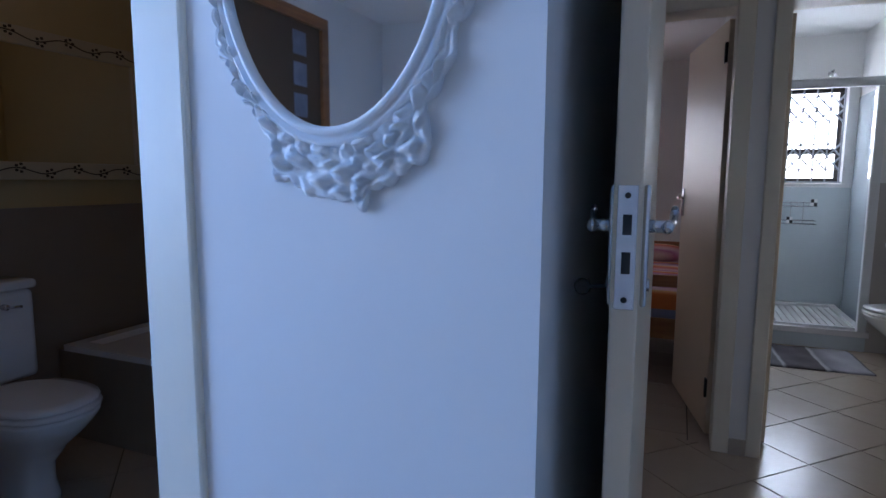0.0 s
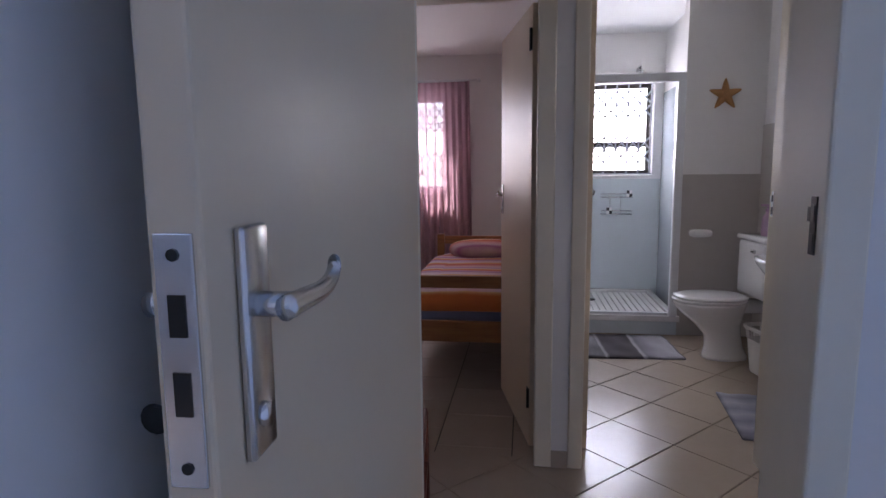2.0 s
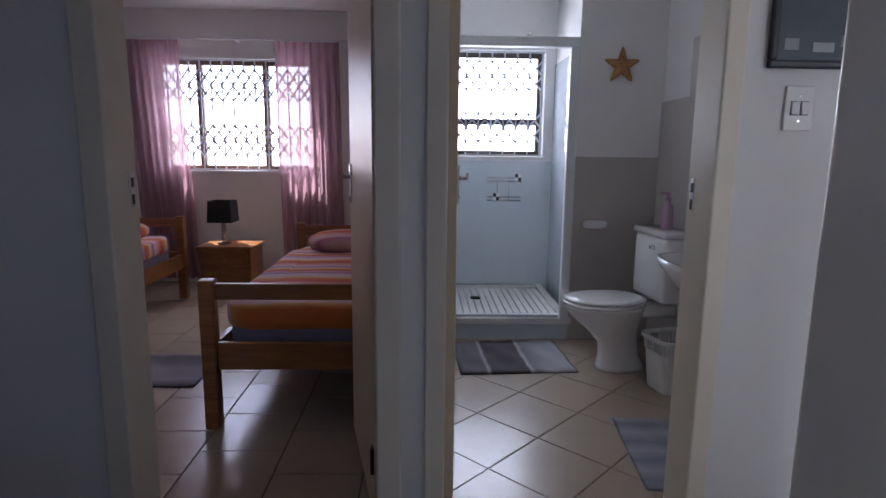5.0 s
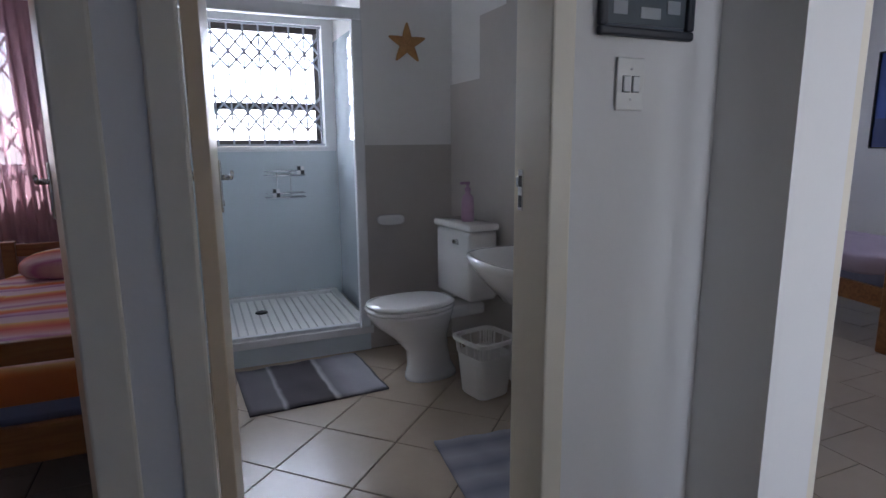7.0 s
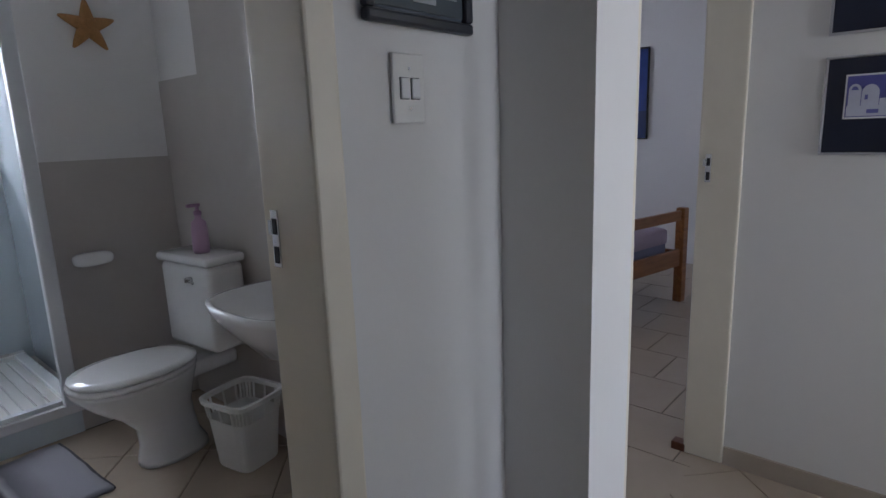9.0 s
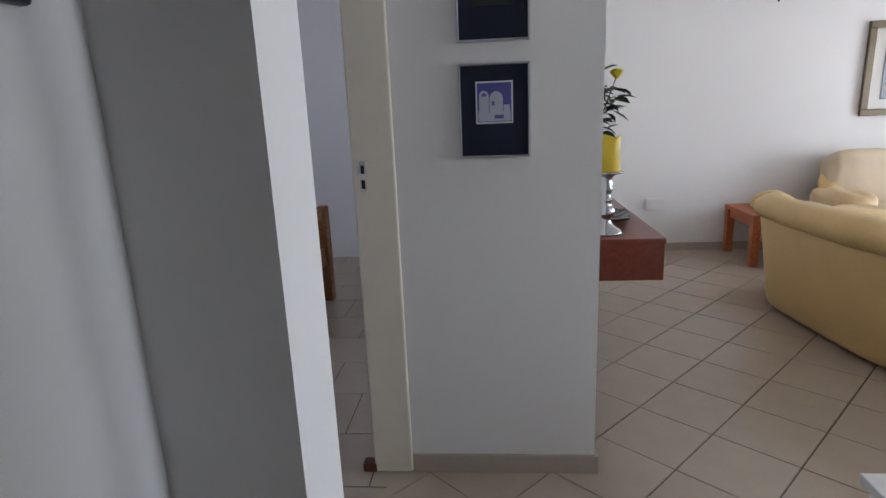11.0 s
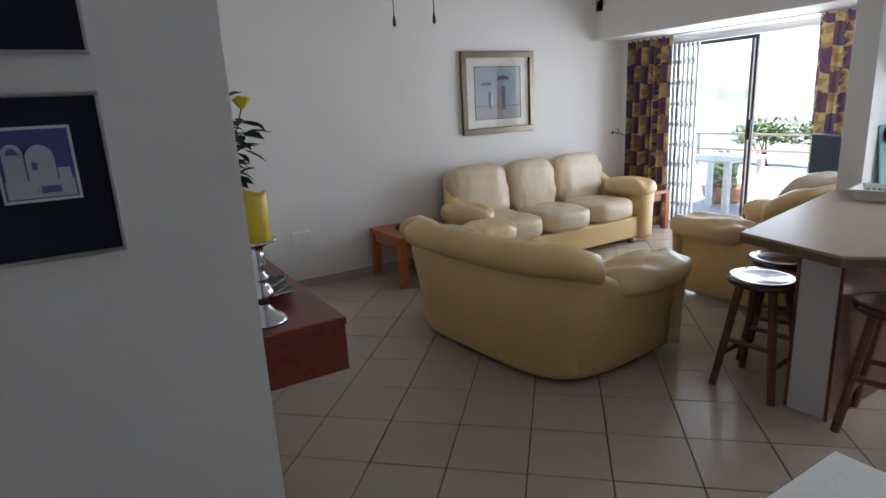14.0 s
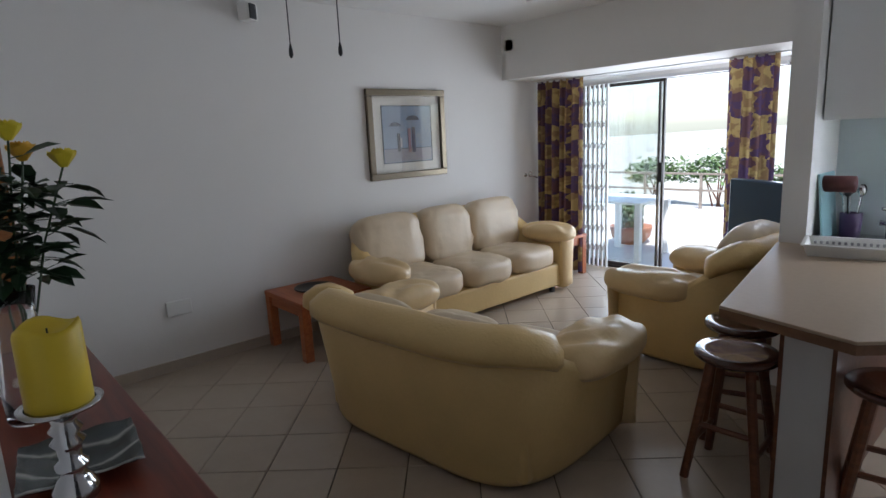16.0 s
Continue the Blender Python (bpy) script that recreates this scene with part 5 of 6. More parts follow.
# tall wooden panel past the end of the shelf
wp = thing("tall_cabinet", pose(4.66, 1.81, 0), "narrow tall orange-brown wooden cabinet against the wall", "cabinet")
bm = bmesh.new()
cube(bm, 0.0, -0.16, 0.0, 0.30, 0.022, 1.81, bevel=0.004)
part("body", bm, PINE, wp)

# ---- pictures ----


def picture(name, m, w, h, border, depth, frame_mat, mount_mat, label, art, art_size, art_mat=None, up=0.0):
    """A framed picture hung flat; local x across, z up, front to -y."""
    p = thing(name, m, label, "picture")
    for b in ((-w / 2, -h / 2, w / 2, -h / 2 + border), (-w / 2, h / 2 - border, w / 2, h / 2), (-w / 2, -h / 2 + border, -w / 2 + border, h / 2 - border), (w / 2 - border, -h / 2 + border, w / 2, h / 2 - border)):
        bm = bmesh.new()
        cube(bm, b[0], -depth, b[1], b[2], 0, b[3], bevel=min(0.006, border * 0.3))
        part("frame_rail", bm, frame_mat, p)
    solid("mount", (-w / 2 + border, -0.006, -h / 2 + border, w / 2 - border, -0.001, h / 2 - border), mount_mat, p)
    aw, ah = art_size
    if art_mat:
        solid("print", (-aw / 2, -0.009, up - ah / 2, aw / 2, -0.006, up + ah / 2), art_mat, p)
    for k, (x0, z0, x1, z1, mm) in enumerate(art):
        solid("shape", (x0, -0.0105 - 0.0006 * k, z0, x1, -0.009, z1), mm, p)
    return p


SILVERGOLD = mat("silver_gold_moulding", (0.20, 0.17, 0.125), 0.3, metal=1, var=0.15, scale=30)
ALU = mat("thin_aluminium", (0.6, 0.6, 0.62), 0.35, metal=1, var=0.05)
NAVY = mat("navy_mount", (0.012, 0.015, 0.035), 0.3, var=0.1, coat=0.3)
CREAMM = mat("cream_mount", (0.62, 0.58, 0.50), 0.6, var=0.04)
flat = lambda n, c: mat(n, c, 0.5, var=0.15, scale=15)
# big print on the sofa wall: a beach with a few figures drawn as plain upright shapes under umbrellas
big = picture("large_framed_print", pose(6.298, -1.38, 1.54, 0, 0, -90), 0.865, 0.765, 0.056, 0.035, SILVERGOLD, CREAMM, "large silver-gold framed beach print above the sofa",
        [(-0.265, -0.235, 0.265, -0.12, flat("wet_sand", (0.26, 0.24, 0.24))), (-0.265, -0.125, 0.265, -0.118, flat("horizon_line", (0.06, 0.07, 0.09))),
         (-0.12, -0.15, -0.09, 0.01, flat("dark_upright", (0.05, 0.04, 0.04))), (-0.09, -0.11, -0.07, -0.03, flat("pale_upright", (0.5, 0.47, 0.45))),
         (0.0, -0.16, 0.03, 0.05, flat("rosy_upright", (0.26, 0.14, 0.15))), (0.045, -0.16, 0.08, 0.06, flat("dark_blue_upright", (0.06, 0.06, 0.09)))],
        (0.54, 0.48), mat("blue_grey_sky_print", (0.20, 0.25, 0.32), 0.35, var=0.25, scale=5))
bm = bmesh.new()
for cx, cz, r in ((-0.14, 0.07, 0.065), (0.06, 0.12, 0.075)):
    vs = [bm.verts.new((cx + r * math.cos(u), -0.0135, cz + 0.55 * r * math.sin(u))) for u in [math.pi * i / 10 for i in range(11)]]
    f = bm.faces.new(vs)
r_ = bmesh.ops.extrude_face_region(bm, geom=bm.faces[:])
for v in r_["geom"]:
    if isinstance(v, bmesh.types.BMVert):
        v.co.y = -0.009
part("umbrella_shape", bm, flat("umbrella_dark", (0.03, 0.035, 0.05)), big)
gl = solid("glazing", (-0.375, -0.018, -0.325, 0.375, -0.016, 0.325), GLASS, big)
gl.visible_shadow = False
bm = bmesh.new()
for b in ((-0.278, 0.240, 0.278, 0.247), (-0.278, -0.247, 0.278, -0.240), (-0.278, -0.240, -0.271, 0.240), (0.271, -0.240, 0.278, 0.240)):
    cube(bm, b[0], -0.011, b[1], b[2], -0.006, b[3])
part("inner_line", bm, BLACK, big)

for zc, am, art in ((1.364, mat("blue_village_print", (0.10, 0.10, 0.34), 0.4, var=0.2, scale=8), True), (1.734, mat("dark_print", (0.02, 0.022, 0.02), 0.4, var=0.2), False)):
    shapes = []
    if art:
        wv = flat("white_house_shape", (0.55, 0.56, 0.66))
        bv = flat("blue_shape", (0.14, 0.14, 0.40))
        shapes = [(a, b + 0.027, c, d + 0.027, e) for a, b, c, d, e in ((-0.053, -0.06, 0.053, -0.028, wv), (-0.05, -0.028, -0.018, 0.02, wv), (-0.016, -0.028, 0.028, 0.010, wv), (0.03, -0.028, 0.05, -0.008, wv), (-0.008, -0.010, 0.0, 0.004, bv), (0.0, -0.052, 0.03, -0.040, bv))]
    p_ = picture("small_framed_print", pose(2.957, 2.190, zc, 0, 0, -90), 0.236, 0.306, 0.008, 0.016, ALU, NAVY, "small thin-framed print with a dark navy mount", shapes, (0.112, 0.125) if art else (0.13, 0.14), am, 0.027)
    solid("white_line", (-0.061, -0.0075, -0.041, 0.061, -0.0062, 0.095), WHITEP, p_)
    for cx, cz, r, inner in ((-0.034, 0.047, 0.016, True), (0.006, 0.037, 0.022, False)) if art else ():
        bm = bmesh.new()
        fan_ = [(cx + r * math.cos(math.pi * i / 12), cz + 1.15 * r * math.sin(math.pi * i / 12)) for i in range(13)]
        loft(bm, [[(x, y, z) for x, z in fan_] for y in (-0.0095, -0.0142)])
        part("dome_shape", bm, wv, p_)
        if inner:
            bm = bmesh.new()
            loft(bm, [[(cx + 0.55 * (x - cx), y, cz + 0.6 * (z - cz)) for x, z in fan_] for y in (-0.0095, -0.0148)])
            part("arch_shape", bm, bv, p_)
picture("dark_framed_print", pose(1.52, 2.744, 1.635, 0, 0, 0), 0.285, 0.24, 0.022, 0.02, mat("dark_blue_frame", (0.02, 0.024, 0.035), 0.35, var=0.2), mat("blue_grey_mount", (0.06, 0.08, 0.11), 0.4), "small dark-framed harbour print above the light switch",
        [(-0.10, -0.07, -0.06, -0.04, flat("pale_boat", (0.35, 0.37, 0.4))), (-0.02, -0.075, 0.04, -0.05, flat("pale_boat_two", (0.4, 0.42, 0.45))), (0.06, -0.06, 0.10, -0.03, flat("pale_boat_three", (0.3, 0.33, 0.36)))], (0.24, 0.18), mat("dark_harbour_print", (0.05, 0.07, 0.085), 0.4, var=0.4, scale=14))
moon = picture("night_sea_painting", pose(6.298, 4.62, 1.62, 0, 0, -90), 0.80, 0.86, 0.012, 0.03, BLACK, NAVY, "blue moonlit sea painting in the third bedroom",
        [(-0.38, -0.41, 0.38, -0.16, flat("dark_sea", (0.03, 0.05, 0.16))), (-0.2, -0.16, 0.2, -0.08, flat("mauve_cloud", (0.22, 0.16, 0.30)))], (0.77, 0.83), mat("night_sky_paint", (0.03, 0.07, 0.30), 0.5, var=0.5, scale=4))
bm = bmesh.new()
lathe(bm, [(0.06, 0), (0.06, 0.004)], 24, pose(-0.15, -0.009, 0.24, 90, 0, 0))
part("moon", bm, flat("pale_moon", (0.5, 0.48, 0.55)), moon)

# switch, sockets, speakers, pulls
sw = thing("light_switch", pose(1.482, 2.744, 1.408), "white two-gang light switch plate", "light switch")
bm = bmesh.new()
cube(bm, -0.041, -0.008, -0.062, 0.041, 0, 0.062, bevel=0.003)
part("plate", bm, PLASTIC, sw)
for x in (-0.014, 0.014):
    bm = bmesh.new()
    cube(bm, x - 0.010, -0.013, -0.018, x + 0.010, -0.008, 0.018, bevel=0.002)
    part("rocker", bm, WHITEP, sw)
    bm = bmesh.new()
    cube(bm, x - 0.0115, -0.0085, -0.0195, x + 0.0115, -0.0078, 0.0195)
    part("slot", bm, BLACK, sw)
for z in (-0.035, 0.035):
    bm = bmesh.new()
    rod(bm, (0, -0.0075, z), (0, -0.0092, z), 0.003, 8)
    part("screw", bm, CHROME, sw)
ou = thing("blank_socket", pose(6.298, 0.727, 0.44, 0, 0, -90), "white blank socket box low on the wall", "socket")
bm = bmesh.new()
cube(bm, -0.068, -0.026, -0.052, 0.098, 0, 0.052, bevel=0.006)
part("plate", bm, PLASTIC, ou)
for m_ in (pose(6.20, -2.648, 2.36, 0, 0, 0), pose(6.26, 0.045, 2.41, 0, 0, -60)):
    sp = thing("wall_speaker", m_, "small black and white wall speaker", "speaker", "wall speakers")
    bm = bmesh.new()
    cube(bm, -0.055, -0.09, -0.06, 0.055, -0.002, 0.06, bevel=0.008)
    part("case", bm, PLASTIC, sp, "white plastic case")
    bm = bmesh.new()
    cube(bm, -0.045, -0.098, -0.05, 0.03, -0.089, 0.05, bevel=0.006)
    part("grille", bm, BLACK, sp, "black grille")
for x, y in ((4.825, 0.463), (4.682, 0.278)):
    pu = thing("pull_cord", pose(x, y, 1.94), "dark pull cord of the ceiling fan", "pull cord", "pull cords")
    bm = bmesh.new()
    rod(bm, (0, 0, 0.03), (0, 0, H - 1.94), 0.0028, 6)
    part("cord", bm, BLACK, pu)
    bm = bmesh.new()
    lathe(bm, [(0.004, -0.03), (0.011, -0.015), (0.009, 0.01), (0.004, 0.035)], 10)
    part("knob", bm, BLACK, pu, "", True)
fan = thing("ceiling_fan", pose(4.75, 0.37, H), "white ceiling fan hub on the ceiling", "ceiling fan")
bm = bmesh.new()
lathe(bm, [(0.10, -0.12), (0.13, -0.10), (0.12, -0.05), (0.05, -0.03), (0.05, 0)], 24)
part("hub", bm, WHITEP, fan, "", True)
for x, y in ((5.06, -1.62), (4.93, -1.74)):
    sl = thing("spot_light", pose(x, y, H), "small white ceiling spot light", "light", "ceiling spots")
    bm = bmesh.new()
    lathe(bm, [(0.04, -0.11), (0.045, -0.06), (0.02, -0.05), (0.02, -0.02), (0.05, -0.015), (0.05, 0)], 18)
    part("head", bm, WHITEP, sl, "", True)
hk = thing("wall_hook", pose(6.298, -2.98, 1.05), "metal curtain tieback hook on the wall", "hook")
bm = bmesh.new()
lathe(bm, [(0.022, 0), (0.022, 0.006), (0.010, 0.012)], 14, pose(0, 0, 0, 0, -90, 0))
rod(bm, (0, 0, 0), (-0.07, -0.01, 0.0), 0.007, 8)
rod(bm, (-0.07, -0.01, 0.0), (-0.075, -0.11, -0.035), 0.007, 8)
part("stem", bm, CHROME, hk, "", True)
bm = bmesh.new()
rings = []
for i in range(17):
    u = 2 * math.pi * i / 16
    c = Vector((-0.07, 0.028 * math.cos(u), 0.012 + 0.028 * math.sin(u)))
    o = Vector((0, math.cos(u), math.sin(u)))
    rings.append([c + o * 0.005 * math.cos(w) + Vector((0.005 * math.sin(w), 0, 0)) for w in (math.pi * k / 3 for k in range(6))])
loft(bm, rings, False)
part("ring", bm, CHROME, hk, "", True)

# ---- sliding door, gate and curtains ----
sd = tagged(new("sliding_door"), "dark-framed glass sliding door standing half open", "sliding door", kind="structure")
bm = bmesh.new()
cube(bm, 3.45, -3.70, 1.955, 6.12, -3.62, 1.98)
cube(bm, 3.45, -3.70, 0.0, 6.12, -3.62, 0.025)
cube(bm, 3.45, -3.70, 0.025, 3.5, -3.62, 1.955)
cube(bm, 6.07, -3.70, 0.025, 6.12, -3.62, 1.955)
part("frame", bm, BLACKFRAME, sd)
for x0, x1, y in ((5.12, 6.07, -3.675), (5.06, 5.98, -3.645)):
    bm = bmesh.new()
    for b in ((x0, 0.025, x0 + 0.026, 1.955), (x1 - 0.03, 0.025, x1, 1.955), (x0 + 0.026, 0.025, x1 - 0.03, 0.065), (x0 + 0.026, 1.93, x1 - 0.03, 1.955)):
        cube(bm, b[0], y - 0.014, b[1], b[2], y + 0.014, b[3])
    lf = part("leaf", bm, BLACKFRAME, sd)
    g = solid("pane", (x0 + 0.026, y - 0.003, 0.065, x1 - 0.03, y + 0.003, 1.93), PANE, lf)
    g.visible_shadow = False
bm = bmesh.new()
cube(bm, 5.065, -3.63, 0.95, 5.105, -3.61, 1.15, bevel=0.004)
part("handle", bm, BLACK, sd)
gate = thing("security_gate", pose(0, 0, 0), "white folding trellis security gate pushed to the side", "gate")
for k in range(9):
    x = 5.62 + k * 0.055
    bm = bmesh.new()
    cube(bm, x - 0.009, -3.52, 0.02, x + 0.009, -3.49, 1.955)
    part("bar", bm, WHITEMETAL, gate)
for z in [0.18 + 0.22 * k for k in range(8)]:
    bm = bmesh.new()
    for k in range(8):
        x = 5.62 + k * 0.055
        rod(bm, (x, -3.485, z), (x + 0.055, -3.485, z + 0.10), 0.006, 5)
        rod(bm, (x, -3.485, z + 0.10), (x + 0.055, -3.485, z), 0.006, 5)
    part("lattice", bm, WHITEMETAL, gate)
solid("track", (3.95, -3.53, 1.955, 6.12, -3.48, 1.985), WHITEMETAL, gate)
PATT = cloth("purple_gold_cloth", (0.50, 0.38, 0.17), 0.2, 6.4, (0.115, 0.075, 0.15))
curtain("patterned_curtain", 5.69, 6.27, 0.03, 2.02, -3.18, 7, 0.072, PATT, "heavy purple and gold patterned curtain beside the door", 0.0, 0.0, 5)
curtain("patterned_curtain", 3.90, 4.29, 0.03, 2.02, -3.18, 5, 0.072, PATT, "heavy purple and gold patterned curtain behind the television", -0.02, 0.0, 6)
rail = thing("curtain_track", pose(0, 0, 0), "white curtain track under the bulkhead", "curtain track")
solid("bar", (3.6, -3.20, 2.02, 6.28, -3.17, 2.032), WHITEMETAL, rail)

tv = thing("television", pose(3.78, -2.72, 0, 0, 0, 150), "dark blue-black television seen from behind on a stand", "television")
solid("stand", (-0.35, -0.2, 0, 0.35, 0.2, 0.44), DARKWOOD, tv, bevel=0.005)
bm = bmesh.new()
cube(bm, -0.33, -0.06, 0.50, 0.33, 0.02, 1.08, bevel=0.012)
cube(bm, -0.24, 0.0, 0.54, 0.24, 0.16, 1.0, bevel=0.03)
part("case", bm, mat("dark_blue_case", (0.018, 0.06, 0.12), 0.35, var=0.1), tv)
solid("neck", (-0.12, -0.08, 0.44, 0.12, 0.08, 0.51), BLACK, tv)

# ---- kitchen counter, stools, sink ----
ctr = thing("breakfast_counter", pose(0, 0, 0), "beige laminate breakfast counter with brown edging on a white post", "counter")
outline = [(3.083, -0.262), (2.63, -0.15), (2.50, -0.28), (2.50, -2.06), (3.19, -2.06), (3.19, -1.63), (3.335, -1.61)]


def slab(bm, pts, z0, z1):
    loft(bm, [[(x, y, z0) for x, y in pts], [(x, y, z1) for x, y in pts]])


bm = bmesh.new()
slab(bm, outline, 0.838, 0.85)
finish(part("worktop", bm, LAMINATE, ctr, "beige speckled laminate top"), bevel=0.003)
bm = bmesh.new()
slab(bm, [(x * 0.9985 + 0.0045, y * 0.9985) for x, y in outline], 0.805, 0.838)
part("edging", bm, wood("brown_edge", (0.13, 0.06, 0.03), (0.2, 0.1, 0.05), 0.4), ctr, "brown wooden edge band")
# White panel; the shade under the counter is put into its greyer colour.
solid("post", (2.765, -0.515, 0, 2.925, -0.482, 0.805), mat("white_panel_shaded", (0.56, 0.55, 0.54), 0.35, var=0.05, scale=6), ctr, "white painted end panel, greyed for the shade below the counter")
solid("post_edge", (2.925, -0.52, 0, 2.94, -0.478, 0.805), DARKWOOD, ctr)
solid("post_edge", (2.75, -0.52, 0, 2.765, -0.478, 0.805), DARKWOOD, ctr)
solid("cupboard", (2.75, -2.06, 0.0, 2.94, -0.52, 0.804), DARKWOOD, ctr, "dark wooden panel under the counter")


def stool(m, label):
    s = thing("bar_stool", m, label, "stool", "stools at the counter")
    bm = bmesh.new()
    lathe(bm, [(0.10, 0.535), (0.155, 0.54), (0.168, 0.552), (0.168, 0.566), (0.158, 0.576), (0.12, 0.572), (0.0, 0.563)], 32)
    part("seat", bm, mat("glossy_dark_seat", (0.07, 0.022, 0.012), 0.16, var=0.2, scale=10, coat=0.6), s, "dished glossy dark wood seat", True)
    for i in range(4):
        a_ = math.pi / 4 + i * math.pi / 2
        bm = bmesh.new()
        top, low = Vector((0.105 * math.cos(a_), 0.105 * math.sin(a_), 0.545)), Vector((0.205 * math.cos(a_), 0.205 * math.sin(a_), 0))
        rod(bm, low, top, 0.019, 8, 0.021)
        part("leg", bm, DARKWOOD, s)
        b_ = a_ + math.pi / 2
        z = 0.17 if i % 2 else 0.25
        f = 1 - z / 0.545
        r_ = 0.105 + 0.10 * f
        bm = bmesh.new()
        rod(bm, (r_ * math.cos(a_), r_ * math.sin(a_), z), (r_ * math.cos(b_), r_ * math.sin(b_), z), 0.013, 8)
        part("stretcher", bm, DARKWOOD, s)
    return s


first = stool(pose(3.125, -0.565, 0, 0, 0, 4), "dark wooden bar stool with a round dished seat")
copy_thing(first, pose(3.25, -0.95, 0, 0, 0, 20))
copy_thing(first, pose(2.58, -0.60, 0, 0, 0, 10))

rack = thing("dish_rack", pose(2.97, -1.46, 0.85, 0, 0, 12), "white slotted plastic drying tray on the counter", "dish rack")
bm = bmesh.new()
loft(bm, [[(sx * x, sy * y, z) for sx, sy in ((-1, -1), (1, -1), (1, 1), (-1, 1))] for x, y, z in ((0.16, 0.11, 0), (0.18, 0.13, 0.055), (0.19, 0.14, 0.055), (0.19, 0.14, 0.06), (0.175, 0.125, 0.06), (0.155, 0.105, 0.008))])
part("tray", bm, PLASTIC, rack)
# Solid grey blocks stand in for the shade inside the tray's slots.
for k in range(12):
    solid("slot", (-0.15 + k * 0.026, -0.132, 0.025, -0.138 + k * 0.026, -0.1, 0.04), mat("slot_shade", (0.4, 0.4, 0.4), 0.6) if k == 0 else bpy.data.materials["slot_shade"], rack)

kc = thing("upper_cabinet", pose(0, 0, 0), "white wall cabinet over the sink", "cabinet")
solid("body", (2.10, -2.065, 1.50, 3.195, -1.74, 2.20), WHITEP, kc)
for x0, x1 in ((2.64, 3.19), (2.11, 2.635)):
    d_ = solid("door", (x0, -1.74, 1.505, x1, -1.72, 2.195), WHITEP, kc, bevel=0.003)
    solid("handle", (x0 + 0.02, -1.718, 1.56, x0 + 0.04, -1.70, 1.68), CHROME, d_)
bx = thing("storage_box", pose(3.04, -1.88, 2.20), "yellow box on top of the wall cabinet", "box")
solid("carton", (-0.12, -0.1, 0, 0.12, 0.1, 0.16), mat("yellow_card", (0.5, 0.42, 0.12), 0.6), bx)
sink = thing("sink_unit", pose(0, 0, 0), "steel sink let into the counter by the wall", "sink")
bm = bmesh.new()
cube(bm, 2.52, -2.04, 0.852, 3.18, -1.66, 0.858, bevel=0.002)
part("drainer", bm, CHROME, sink)
bm = bmesh.new()
loft(bm, [[(2.72 + sx * x, -1.85 + sy * y, z) for sx, sy in ((-1, -1), (1, -1), (1, 1), (-1, 1))] for x, y, z in ((0.17, 0.15, 0.8585), (0.16, 0.14, 0.8595), (0.15, 0.13, 0.8590))])
part("bowl", bm, DARKMETAL, sink)
bm = bmesh.new()
rod(bm, (2.92, -2.02, 0.858), (2.92, -2.02, 1.02), 0.012, 10)
rod(bm, (2.92, -2.02, 1.01), (2.92, -1.86, 1.03), 0.010, 10)
rod(bm, (2.88, -2.02, 0.93), (2.96, -2.02, 0.93), 0.016, 10)
part("tap", bm, CHROME, sink, "chrome mixer tap", True)
bowl = thing("green_bowl", pose(2.72, -1.78, 0.86), "lime green plastic bowl by the sink", "bowl")
bm = bmesh.new()
lathe(bm, [(0.05, 0), (0.10, 0.05), (0.13, 0.10), (0.125, 0.10), (0.095, 0.052), (0.0, 0.006)], 24)
part("shell", bm, mat("lime_plastic", (0.22, 0.42, 0.03), 0.35), bowl, "", True)
ut = thing("utensil_pot", pose(3.08, -1.95, 0.858), "pot of cooking utensils beside the sink", "utensils")
bm = bmesh.new()
lathe(bm, [(0.05, 0), (0.055, 0.13), (0.05, 0.13), (0.045, 0.01)], 18)
part("pot", bm, mat("purple_pot", (0.10, 0.06, 0.14), 0.3), ut, "", True)
for k in range(5):
    bm = bmesh.new()
    a_ = k * 1.3
    rod(bm, (0.02 * math.cos(a_), 0.02 * math.sin(a_), 0.02), (0.05 * math.cos(a_), 0.05 * math.sin(a_), 0.24), 0.005, 6)
    pillow(bm, 0.05 * math.cos(a_) - 0.02, 0.05 * math.sin(a_) - 0.01, 0.22, 0.05 * math.cos(a_) + 0.02, 0.05 * math.sin(a_) + 0.01, 0.29, 2, 6)
    part("utensil", bm, BLACK if k % 2 else CHROME, ut, "", True)
tea = thing("paper_towel_holder", pose(3.198, -1.80, 1.16), "dark red roll on a wall bracket", "holder")
bm = bmesh.new()
rod(bm, (0, 0, 0), (-0.16, 0.0, 0), 0.045, 16)
part("roll", bm, mat("dark_red_roll", (0.09, 0.02, 0.02), 0.6, var=0.3, scale=30), tea, "", True)
cb = thing("chopping_board", pose(3.155, -1.86, 0.858, 0, 6, 0), "pale blue board leaning on the wall", "chopping board")
solid("board", (-0.006, -0.13, 0, 0.006, 0.13, 0.36), mat("pale_blue_plastic", (0.3, 0.5, 0.55), 0.3), cb, bevel=0.003)

# white table near the hall opening
wt = thing("white_table", pose(0, 0, 0), "white speckled laminate table beside the hall opening", "table")
WTOP = mat("speckled_white", (0.72, 0.71, 0.68), 0.4, var=0.10, scale=60)
bm = bmesh.new()
cube(bm, 1.78, 0.453, 0.425, 2.33, 1.30, 0.45, bevel=0.003)
part("tabletop", bm, WTOP, wt)
for x in (1.82, 2.29):
    for y in (0.495, 1.26):
        solid("leg", (x - 0.02, y - 0.02, 0, x + 0.02, y + 0.02, 0.425), WHITEP, wt)

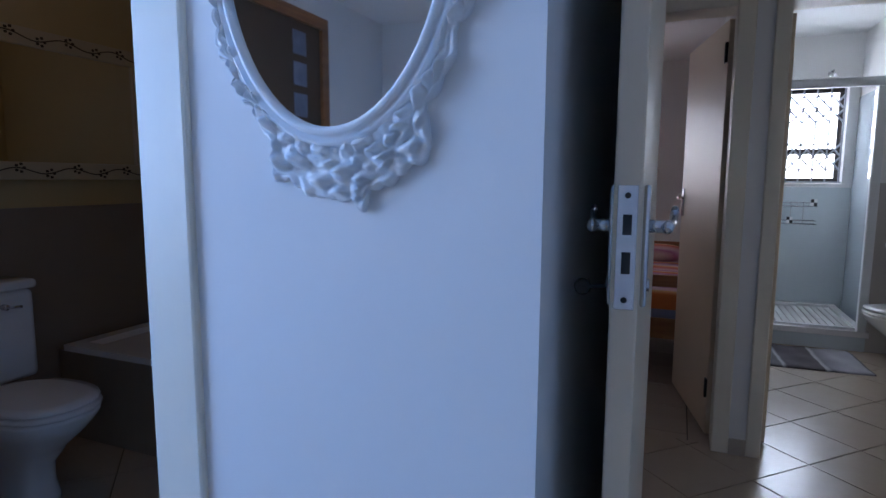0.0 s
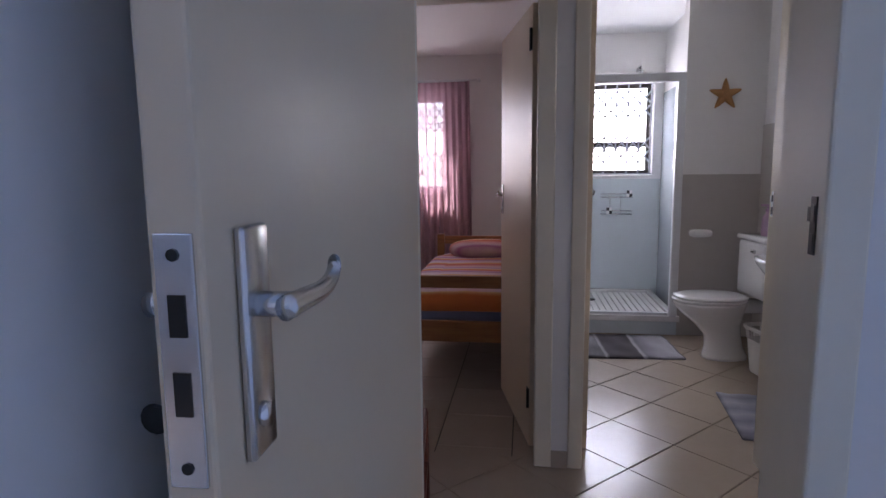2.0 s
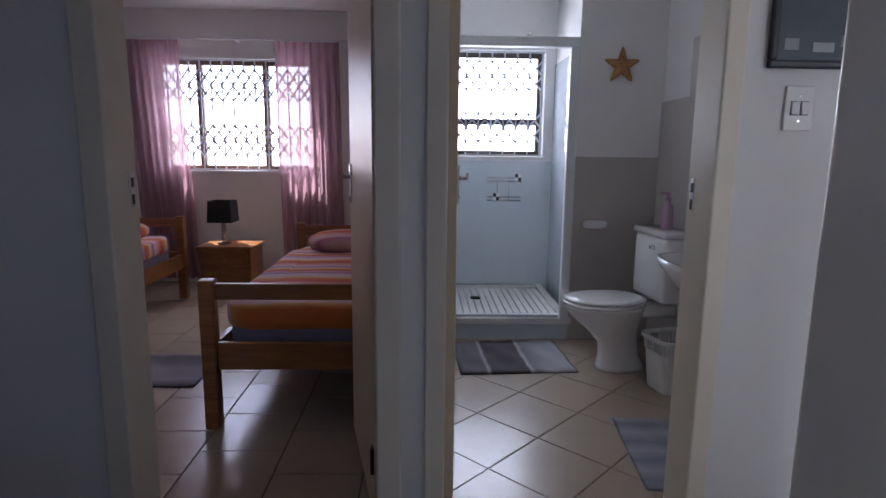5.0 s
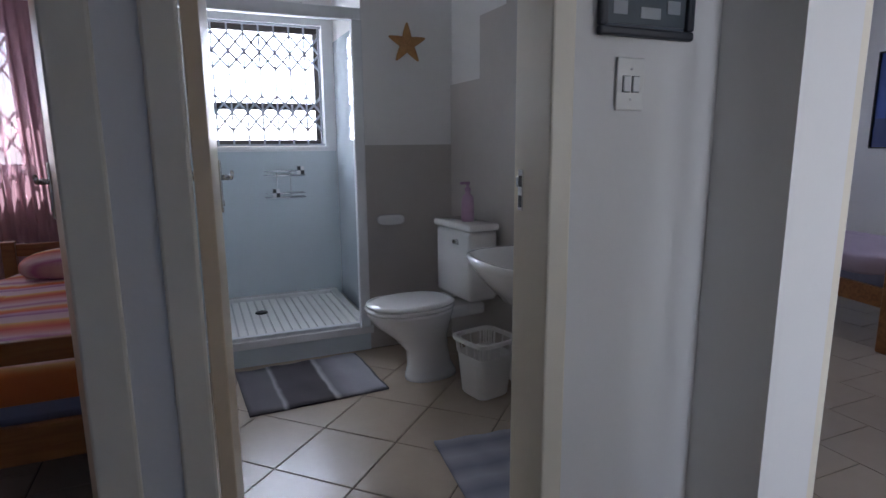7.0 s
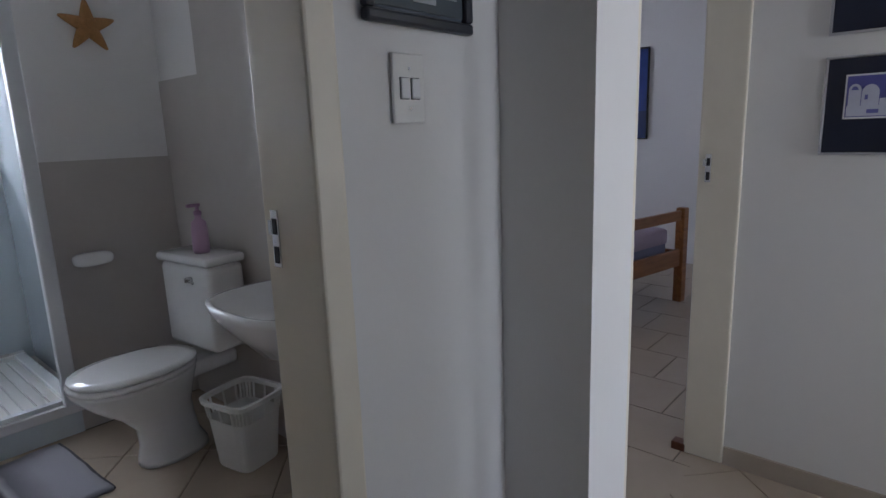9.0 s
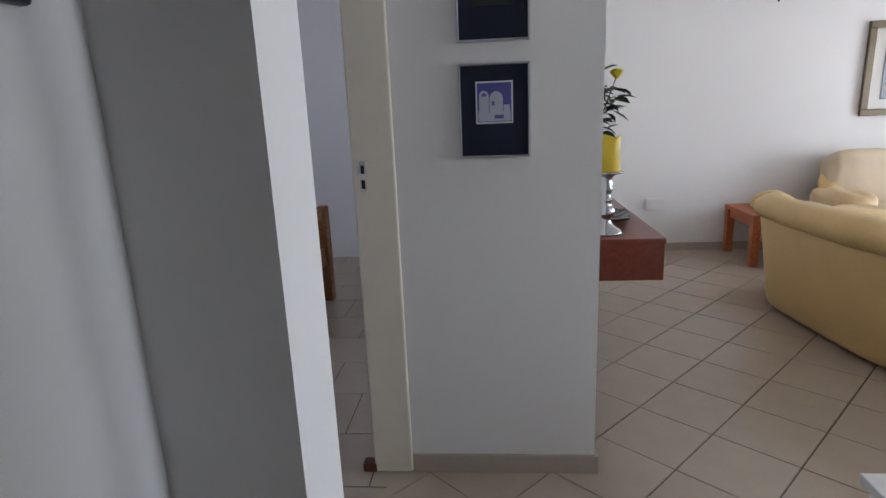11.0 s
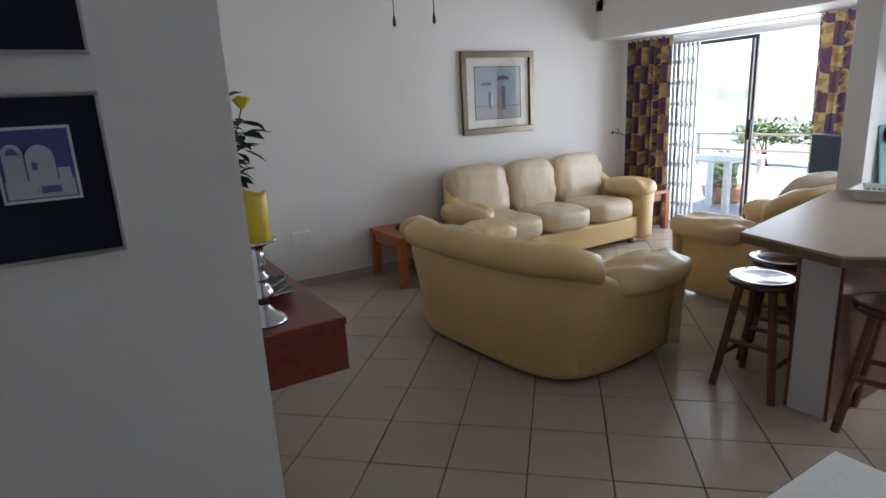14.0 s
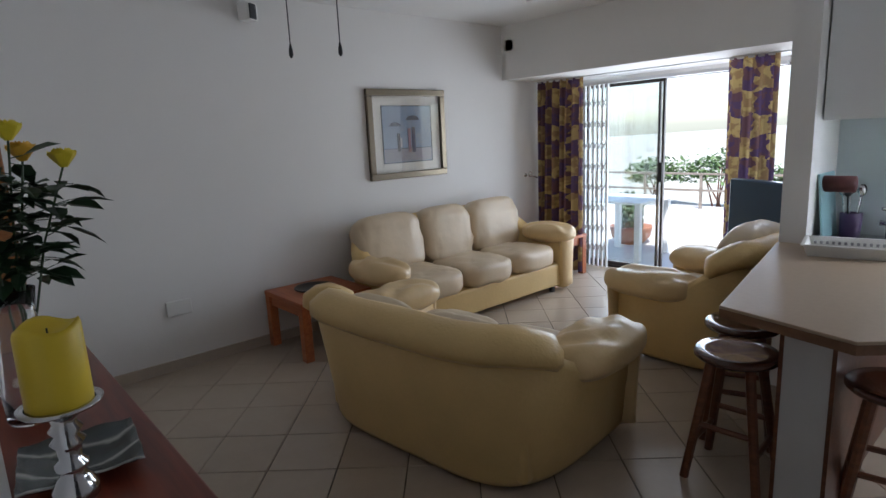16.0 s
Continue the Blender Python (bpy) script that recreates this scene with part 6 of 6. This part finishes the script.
# ---- third bedroom ----
pine_bed("double_bed", pose(4.64, 3.505, 0, 0, 0, -11), 0.80, 1.95, "pine bed with a pale mauve cover in the third bedroom", mat("mauve_cover", (0.42, 0.34, 0.42), 0.85, var=0.1, scale=8), 0.70, 0.78)
ds = thing("door_stop", pose(2.96, 2.71, 0), "small dark wooden door wedge on the floor", "door stop")
bm = bmesh.new()
cube(bm, -0.02, -0.035, 0, 0.03, 0.02, 0.035, bevel=0.004)
part("wedge", bm, DARKWOOD, ds)

# ---- terrace ----
pt = thing("plastic_table", pose(5.91, -4.42, -0.03), "white plastic garden table on the terrace", "table")
bm = bmesh.new()
cube(bm, -0.40, -0.40, 0.67, 0.40, 0.40, 0.70, bevel=0.01)
part("tabletop", bm, PLASTIC, pt)
for sx in (-1, 1):
    for sy in (-1, 1):
        bm = bmesh.new()
        cube(bm, sx * 0.33 - 0.035, sy * 0.33 - 0.035, 0, sx * 0.33 + 0.035, sy * 0.33 + 0.035, 0.67, bevel=0.012)
        part("leg", bm, PLASTIC, pt)
pot = thing("potted_cactus", pose(6.27, -5.12, -0.03), "low succulent in a wide terracotta bowl", "plant")
bm = bmesh.new()
lathe(bm, [(0.17, 0), (0.25, 0.09), (0.275, 0.2), (0.28, 0.23), (0.26, 0.23), (0.24, 0.20), (0.0, 0.19)], 28)
part("pot", bm, mat("terracotta", (0.40, 0.17, 0.10), 0.7, var=0.1), pot, "", True)
bm = bmesh.new()
rng = random.Random(3)
for k in range(26):
    a_, r_ = rng.uniform(0, 6.28), rng.uniform(0.0, 0.20)
    x, y, h = r_ * math.cos(a_), r_ * math.sin(a_), rng.uniform(0.15, 0.5)
    for j in range(4):
        pillow(bm, x - 0.045 + rng.uniform(-0.03, 0.03), y - 0.03, 0.2 + h * j / 4, x + 0.045 + rng.uniform(-0.03, 0.03), y + 0.03, 0.2 + h * (j + 1) / 4 + 0.02, 2, 5)
part("plant", bm, mat("succulent_green", (0.05, 0.09, 0.04), 0.6, var=0.3), pot, "dark green succulent pads")
fence = thing("terrace_railing", pose(0, -8.6, -0.03), "grey-brown wooden terrace railing", "railing")
RAILW = wood("weathered_rail", (0.16, 0.13, 0.10), (0.26, 0.22, 0.18), 0.7)
for x in [2.5 + 1.1 * k for k in range(7)]:
    solid("post", (x - 0.022, -0.022, 0, x + 0.022, 0.022, 0.64), RAILW, fence)
for z in (0.64, 0.34):
    solid("rail", (2.0, -0.03, z - 0.018, 9.5, 0.03, z + 0.018), RAILW, fence)


def bush(x, y, w, h, seed):
    rng = random.Random(seed)
    b = thing("shrub", pose(x, y, -0.16), "leafy green shrub beyond the terrace railing", "shrub", "shrubs")
    bm = bmesh.new()
    for k in range(5):
        rod(bm, (rng.uniform(-0.1, 0.1), 0, 0), (rng.uniform(-w, w) * 0.5, rng.uniform(-0.3, 0.3), h * 0.7), 0.02, 6, 0.008)
    part("stem", bm, DARKWOOD, b)
    bm = bmesh.new()
    for k in range(900):
        u, v = rng.uniform(0, 6.28), rng.uniform(-0.3, 1)
        r = rng.uniform(0.55, 1.0) * (0.8 + 0.2 * math.sin(3 * u + seed))
        p = Vector((w * r * math.cos(u) * math.sqrt(1 - v * v), 0.6 * r * math.sin(u) * math.sqrt(1 - v * v), h * (0.55 + 0.45 * v * r)))
        leaf(bm, p, Vector((rng.uniform(-1, 1), rng.uniform(-1, 1), rng.uniform(-0.3, 0.8))), Vector((rng.uniform(-0.5, 0.5), rng.uniform(-0.5, 0.5), 1)), rng.uniform(0.08, 0.15))
    part("crown", bm, bpy.data.materials["shrub_leaf"], b, "many small green leaves")


mat("shrub_leaf", (0.09, 0.15, 0.05), 0.55, var=0.4, scale=8)
for k, (x, w, h) in enumerate(((4.4, 0.9, 1.05), (5.7, 0.8, 0.95), (7.0, 1.0, 1.2), (8.4, 0.9, 1.05), (3.0, 0.9, 1.0))):
    bush(x, -9.6 - 0.2 * (k % 2), w, h, k)

lay_tiles()
